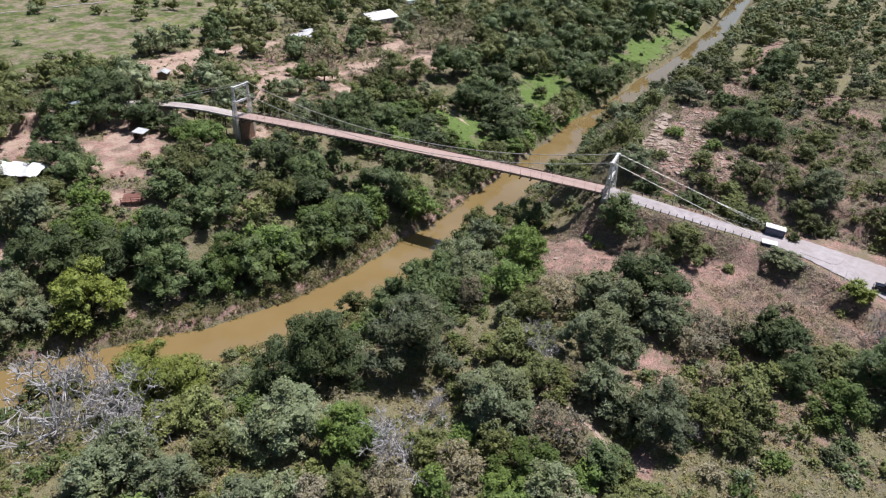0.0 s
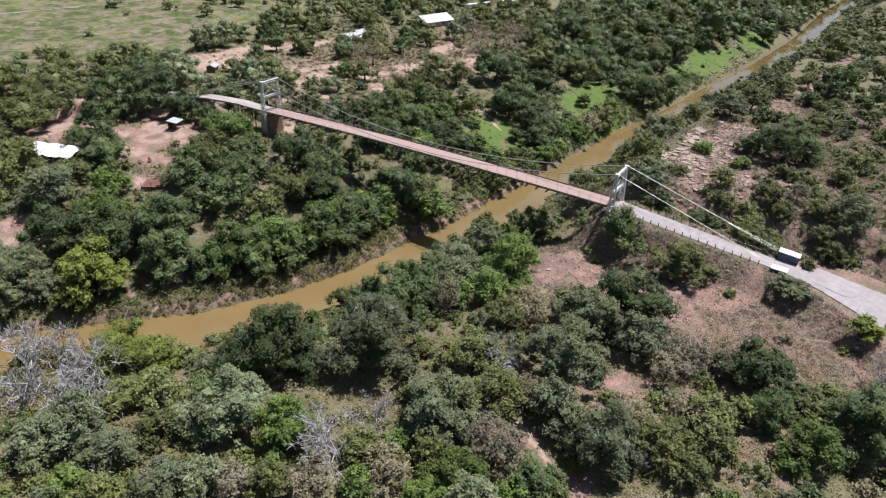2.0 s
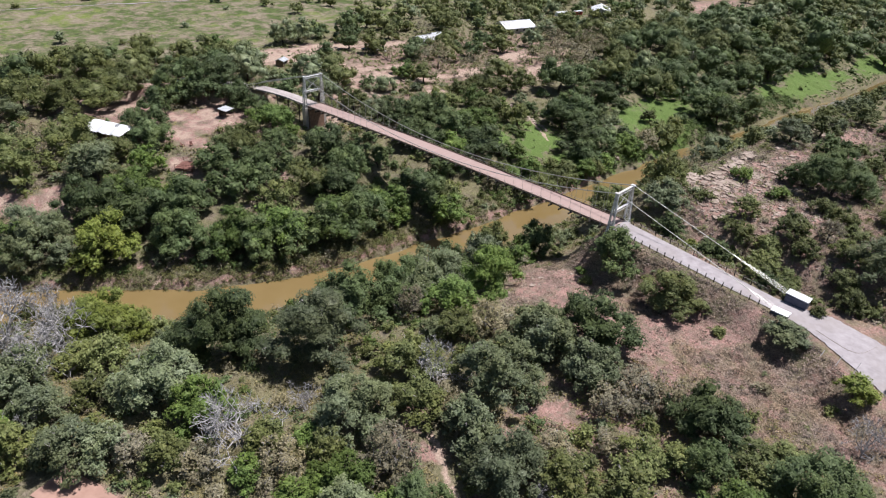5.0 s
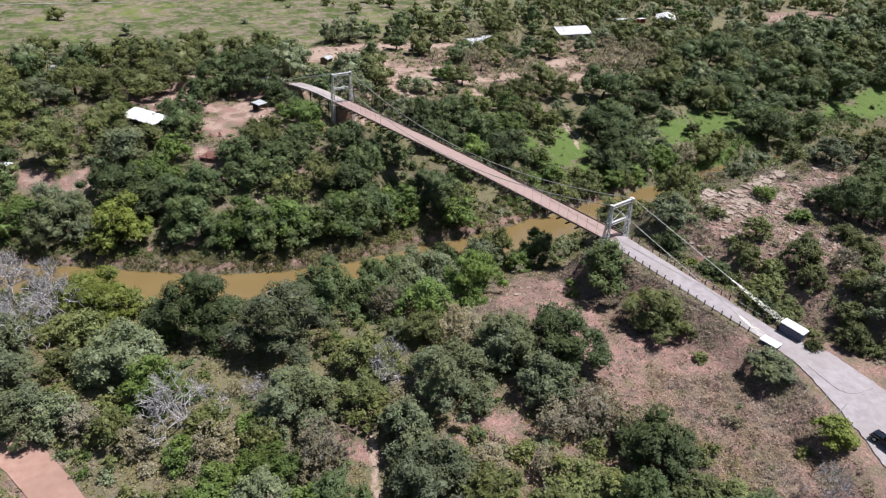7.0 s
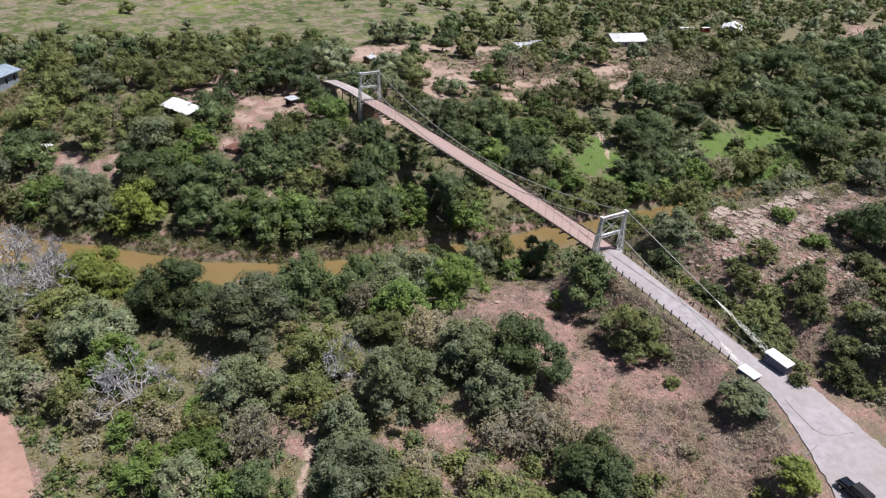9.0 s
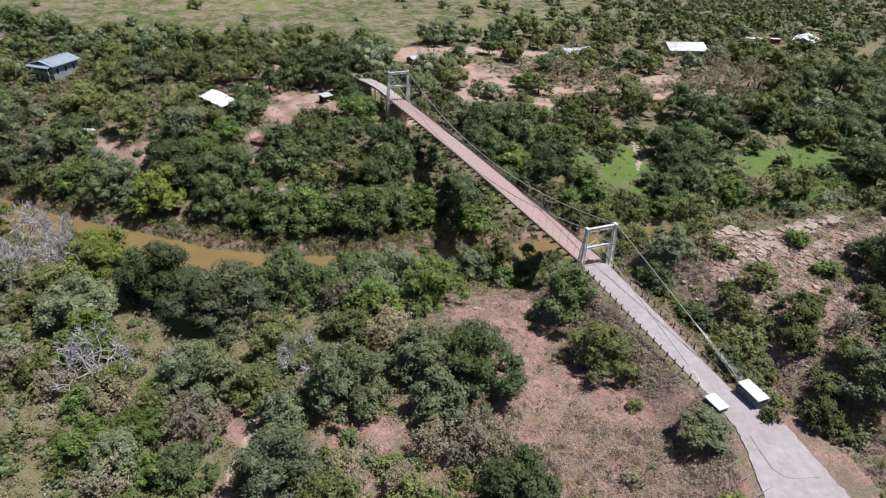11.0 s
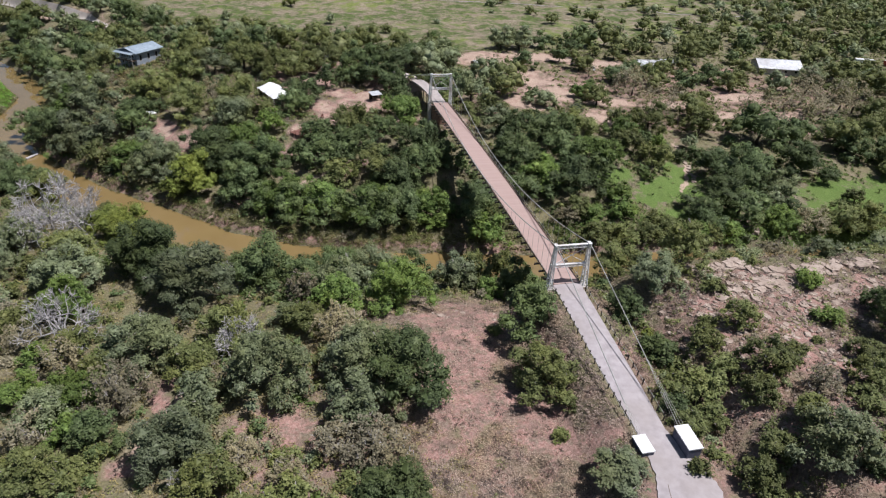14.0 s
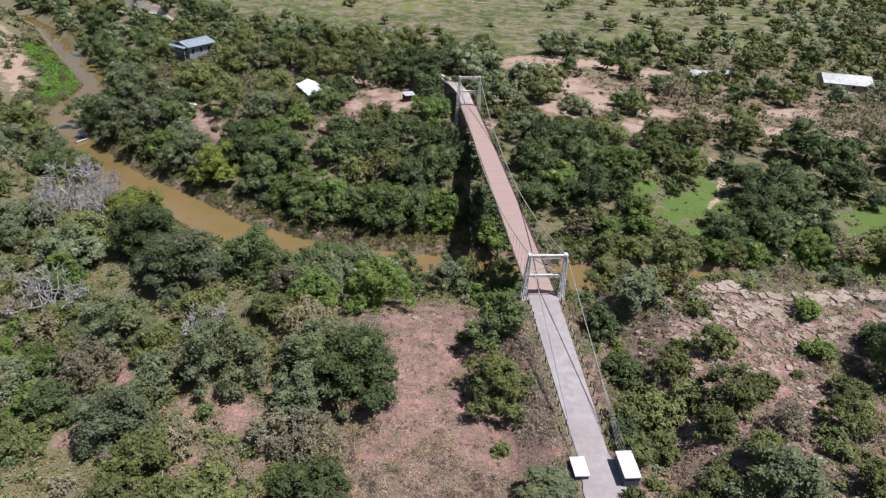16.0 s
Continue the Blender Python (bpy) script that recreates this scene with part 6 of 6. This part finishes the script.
def jeep(x, y, turn):
    j = thing("off_road_car", "dark blue-black open off-road car with a spare wheel parked on gravel", "car", (x, y, float(road_height(y)) + 0.12), turn)
    body = Solid().box(-0.78, -2.0, 0.45, 0.78, 0.55, 1.1).box(-0.66, 0.55, 0.5, 0.66, 1.9, 1.15)
    part("body", body, BLACK_PAINT, j)
    hood = Solid().faces([(-0.68, 0.5, 1.15), (0.68, 0.5, 1.15), (0.58, 1.9, 1.08), (-0.58, 1.9, 1.08), (-0.62, 0.5, 1.24), (0.62, 0.5, 1.24), (0.52, 1.85, 1.14), (-0.52, 1.85, 1.14)],
                         [(4, 5, 6, 7), (0, 1, 5, 4), (1, 2, 6, 5), (2, 3, 7, 6), (3, 0, 4, 7)])
    part("bonnet", hood, BLACK_PAINT, j)
    part("roof", Solid().box(-0.7, -1.9, 1.74, 0.7, 0.35, 1.82).box(-0.68, -1.92, 1.1, 0.68, -1.84, 1.76), CANVAS, j, "black canvas top")
    part("windscreen", Solid().faces([(-0.7, 0.6, 1.15), (0.7, 0.6, 1.15), (0.66, 0.34, 1.78), (-0.66, 0.34, 1.78), (-0.7, 0.56, 1.15), (0.7, 0.56, 1.15), (0.66, 0.30, 1.78), (-0.66, 0.30, 1.78)],
                                     [(0, 1, 2, 3), (7, 6, 5, 4), (0, 4, 5, 1), (2, 6, 7, 3), (1, 5, 6, 2), (0, 3, 7, 4)]), GLASS_DARK, j)
    for sx in (-1, 1):
        part("side_window", Solid().box(sx * 0.70 - 0.02, -1.8, 1.15, sx * 0.70 + 0.02, 0.3, 1.7), GLASS_DARK, j)
        part("mudguard", Solid().box(sx * 0.72 - 0.2, 0.85, 0.85, sx * 0.72 + 0.2, 1.95, 0.95), CANVAS, j)
        part("mudguard", Solid().box(sx * 0.80 - 0.14, -1.75, 0.88, sx * 0.80 + 0.14, -0.75, 0.98), CANVAS, j)
        part("headlight", Solid().bar((sx * 0.42, 1.88, 0.92), (sx * 0.42, 1.96, 0.92), 0.11, 0.11, 12), METAL_ROOF, j)
        part("mirror", Solid().box(sx * 0.92 - 0.1, 0.42, 1.2, sx * 0.92 + 0.1, 0.48, 1.4), CANVAS, j)
        for y2 in (1.35, -1.25):
            wheel(sx * 0.74, y2, 0.40, j)
    part("bumper", Solid().box(-0.8, 1.98, 0.5, 0.8, 2.14, 0.68), DARK_STEEL, j)
    part("bumper", Solid().box(-0.8, -2.16, 0.5, 0.8, -2.02, 0.66), DARK_STEEL, j)
    part("spare_wheel", Solid().bar((0, -2.03, 1.05), (0, -2.28, 1.05), 0.40, 0.40, 18), RUBBER, j)


jeep(-9.4, -55.1, -8)


def trailer(x, y, turn, length, paint, label):
    t = thing("trailer", label, "trailer", (x, y, float(height(x, y))), turn)
    part("body", Solid().box(-1.1, -length / 2, 0.6, 1.1, length / 2, 2.5), paint, t)
    part("roof", Solid().box(-1.15, -length / 2 - 0.05, 2.5, 1.15, length / 2 + 0.05, 2.6), WHITE_ROOF, t)
    for sx in (-1, 1):
        part("window", Solid().box(sx * 1.1 - 0.03, -0.8, 1.3, sx * 1.1 + 0.03, 0.8, 2.0), GLASS_DARK, t)
        for y2 in (-0.6, 0.3):
            wheel(sx * 0.95, y2, 0.36, t)
    part("drawbar", Solid().bar((0, length / 2, 0.6), (0, length / 2 + 1.3, 0.55), 0.06), DARK_STEEL, t)


trailer(205.0, 157.5, 75, 8.0, WHITE_ROOF, "long white trailer parked in the yard")
trailer(215.5, 154.0, 75, 4.5, RED_PAINT, "red trailer parked beside a white one")


def parked_car(x, y, turn, paint, label):
    """A small closed car: lower body, cabin with glass, bonnet, lamps and wheels."""
    c = thing("car", label, "car", (x, y, float(height(x, y))), turn)
    part("body", Solid().faces([(-0.85, -2.1, 0.35), (0.85, -2.1, 0.35), (0.85, 2.1, 0.35), (-0.85, 2.1, 0.35), (-0.82, -2.05, 0.95), (0.82, -2.05, 0.95), (0.78, 2.0, 0.85), (-0.78, 2.0, 0.85)],
                               [(3, 2, 1, 0), (4, 5, 6, 7), (0, 1, 5, 4), (1, 2, 6, 5), (2, 3, 7, 6), (3, 0, 4, 7)]), paint, c)
    part("cabin", Solid().faces([(-0.78, -1.9, 0.94), (0.78, -1.9, 0.94), (0.76, 0.8, 0.90), (-0.76, 0.8, 0.90), (-0.62, -1.6, 1.5), (0.62, -1.6, 1.5), (0.6, 0.1, 1.5), (-0.6, 0.1, 1.5)],
                                [(0, 1, 5, 4), (1, 2, 6, 5), (2, 3, 7, 6), (3, 0, 4, 7)]), GLASS_DARK, c, "dark tinted windows")
    part("roof", Solid().box(-0.64, -1.65, 1.49, 0.64, 0.14, 1.56), paint, c)
    for sx in (-1, 1):
        part("headlight", Solid().box(sx * 0.6 - 0.14, 1.98, 0.62, sx * 0.6 + 0.14, 2.06, 0.78), METAL_ROOF, c)
        part("tail_light", Solid().box(sx * 0.66 - 0.1, -2.12, 0.66, sx * 0.66 + 0.1, -2.06, 0.84), RED_PAINT, c)
        for y2 in (-1.3, 1.3):
            wheel(sx * 0.78, y2, 0.33, c)
    part("bumper", Solid().box(-0.8, 2.05, 0.38, 0.8, 2.18, 0.56), DARK_STEEL, c)


parked_car(69.8, 162.6, 70, BLACK_PAINT, "dark car parked under a tree in the yard")
parked_car(74.6, 158.6, 20, WHITE_ROOF, "white car parked on the red earth yard")
trailer(-87.6, 124.0, 30, 3.0, surface("faded_pink_paint", (0.36, 0.25, 0.235), (0.48, 0.37, 0.35), 2, 0.6), "small faded pink trailer by the bank")

# leaning pale poles beside the road
for i, y in enumerate((-40.6, -43.0, -45.6, -48.2)):
    x = -9.4 - 0.1 * i
    p = thing("leaning_pole", "pale wooden pole leaning beside the road", "pole", (x, y, float(height(x, y))), group="leaning poles by the road")
    part("shaft", Solid().bar((0, 0, -0.3), (2.1 + 0.1 * i, -0.25, 1.35), 0.07, 0.055, 6), DEADWOOD, p)
    part("tip", Solid().bar((2.1 + 0.1 * i, -0.25, 1.35), (2.2 + 0.1 * i, -0.26, 1.42), 0.055, 0.03, 6), DEADWOOD, p)
# a driftwood raft at the water's edge
raft = new("driftwood_log", Solid().run([(-123.6, 117.4, 0.25), (-122.4, 119.0, 0.4), (-121.4, 120.8, 0.35)], [0.35, 0.32, 0.2], 8).mesh("driftwood_log", DEADWOOD))
tagged(raft, "pale stranded log at the water's edge", "log")
# the thin pale lane across the grazing land
lx = np.linspace(-140, 330, 160)
ly = 347 - 0.27 * (lx + 140)
lane_pts = np.stack([np.stack([lx, ly + k], -1) for k in (-0.5, 0.5)])
tagged(new("lane", sheet("lane", lane_pts[:, :, 0], lane_pts[:, :, 1], height(lane_pts[:, :, 0], lane_pts[:, :, 1]) + 0.25, ROAD_SURFACE)), "narrow pale farm lane across the grazing land", "road", kind="structure")
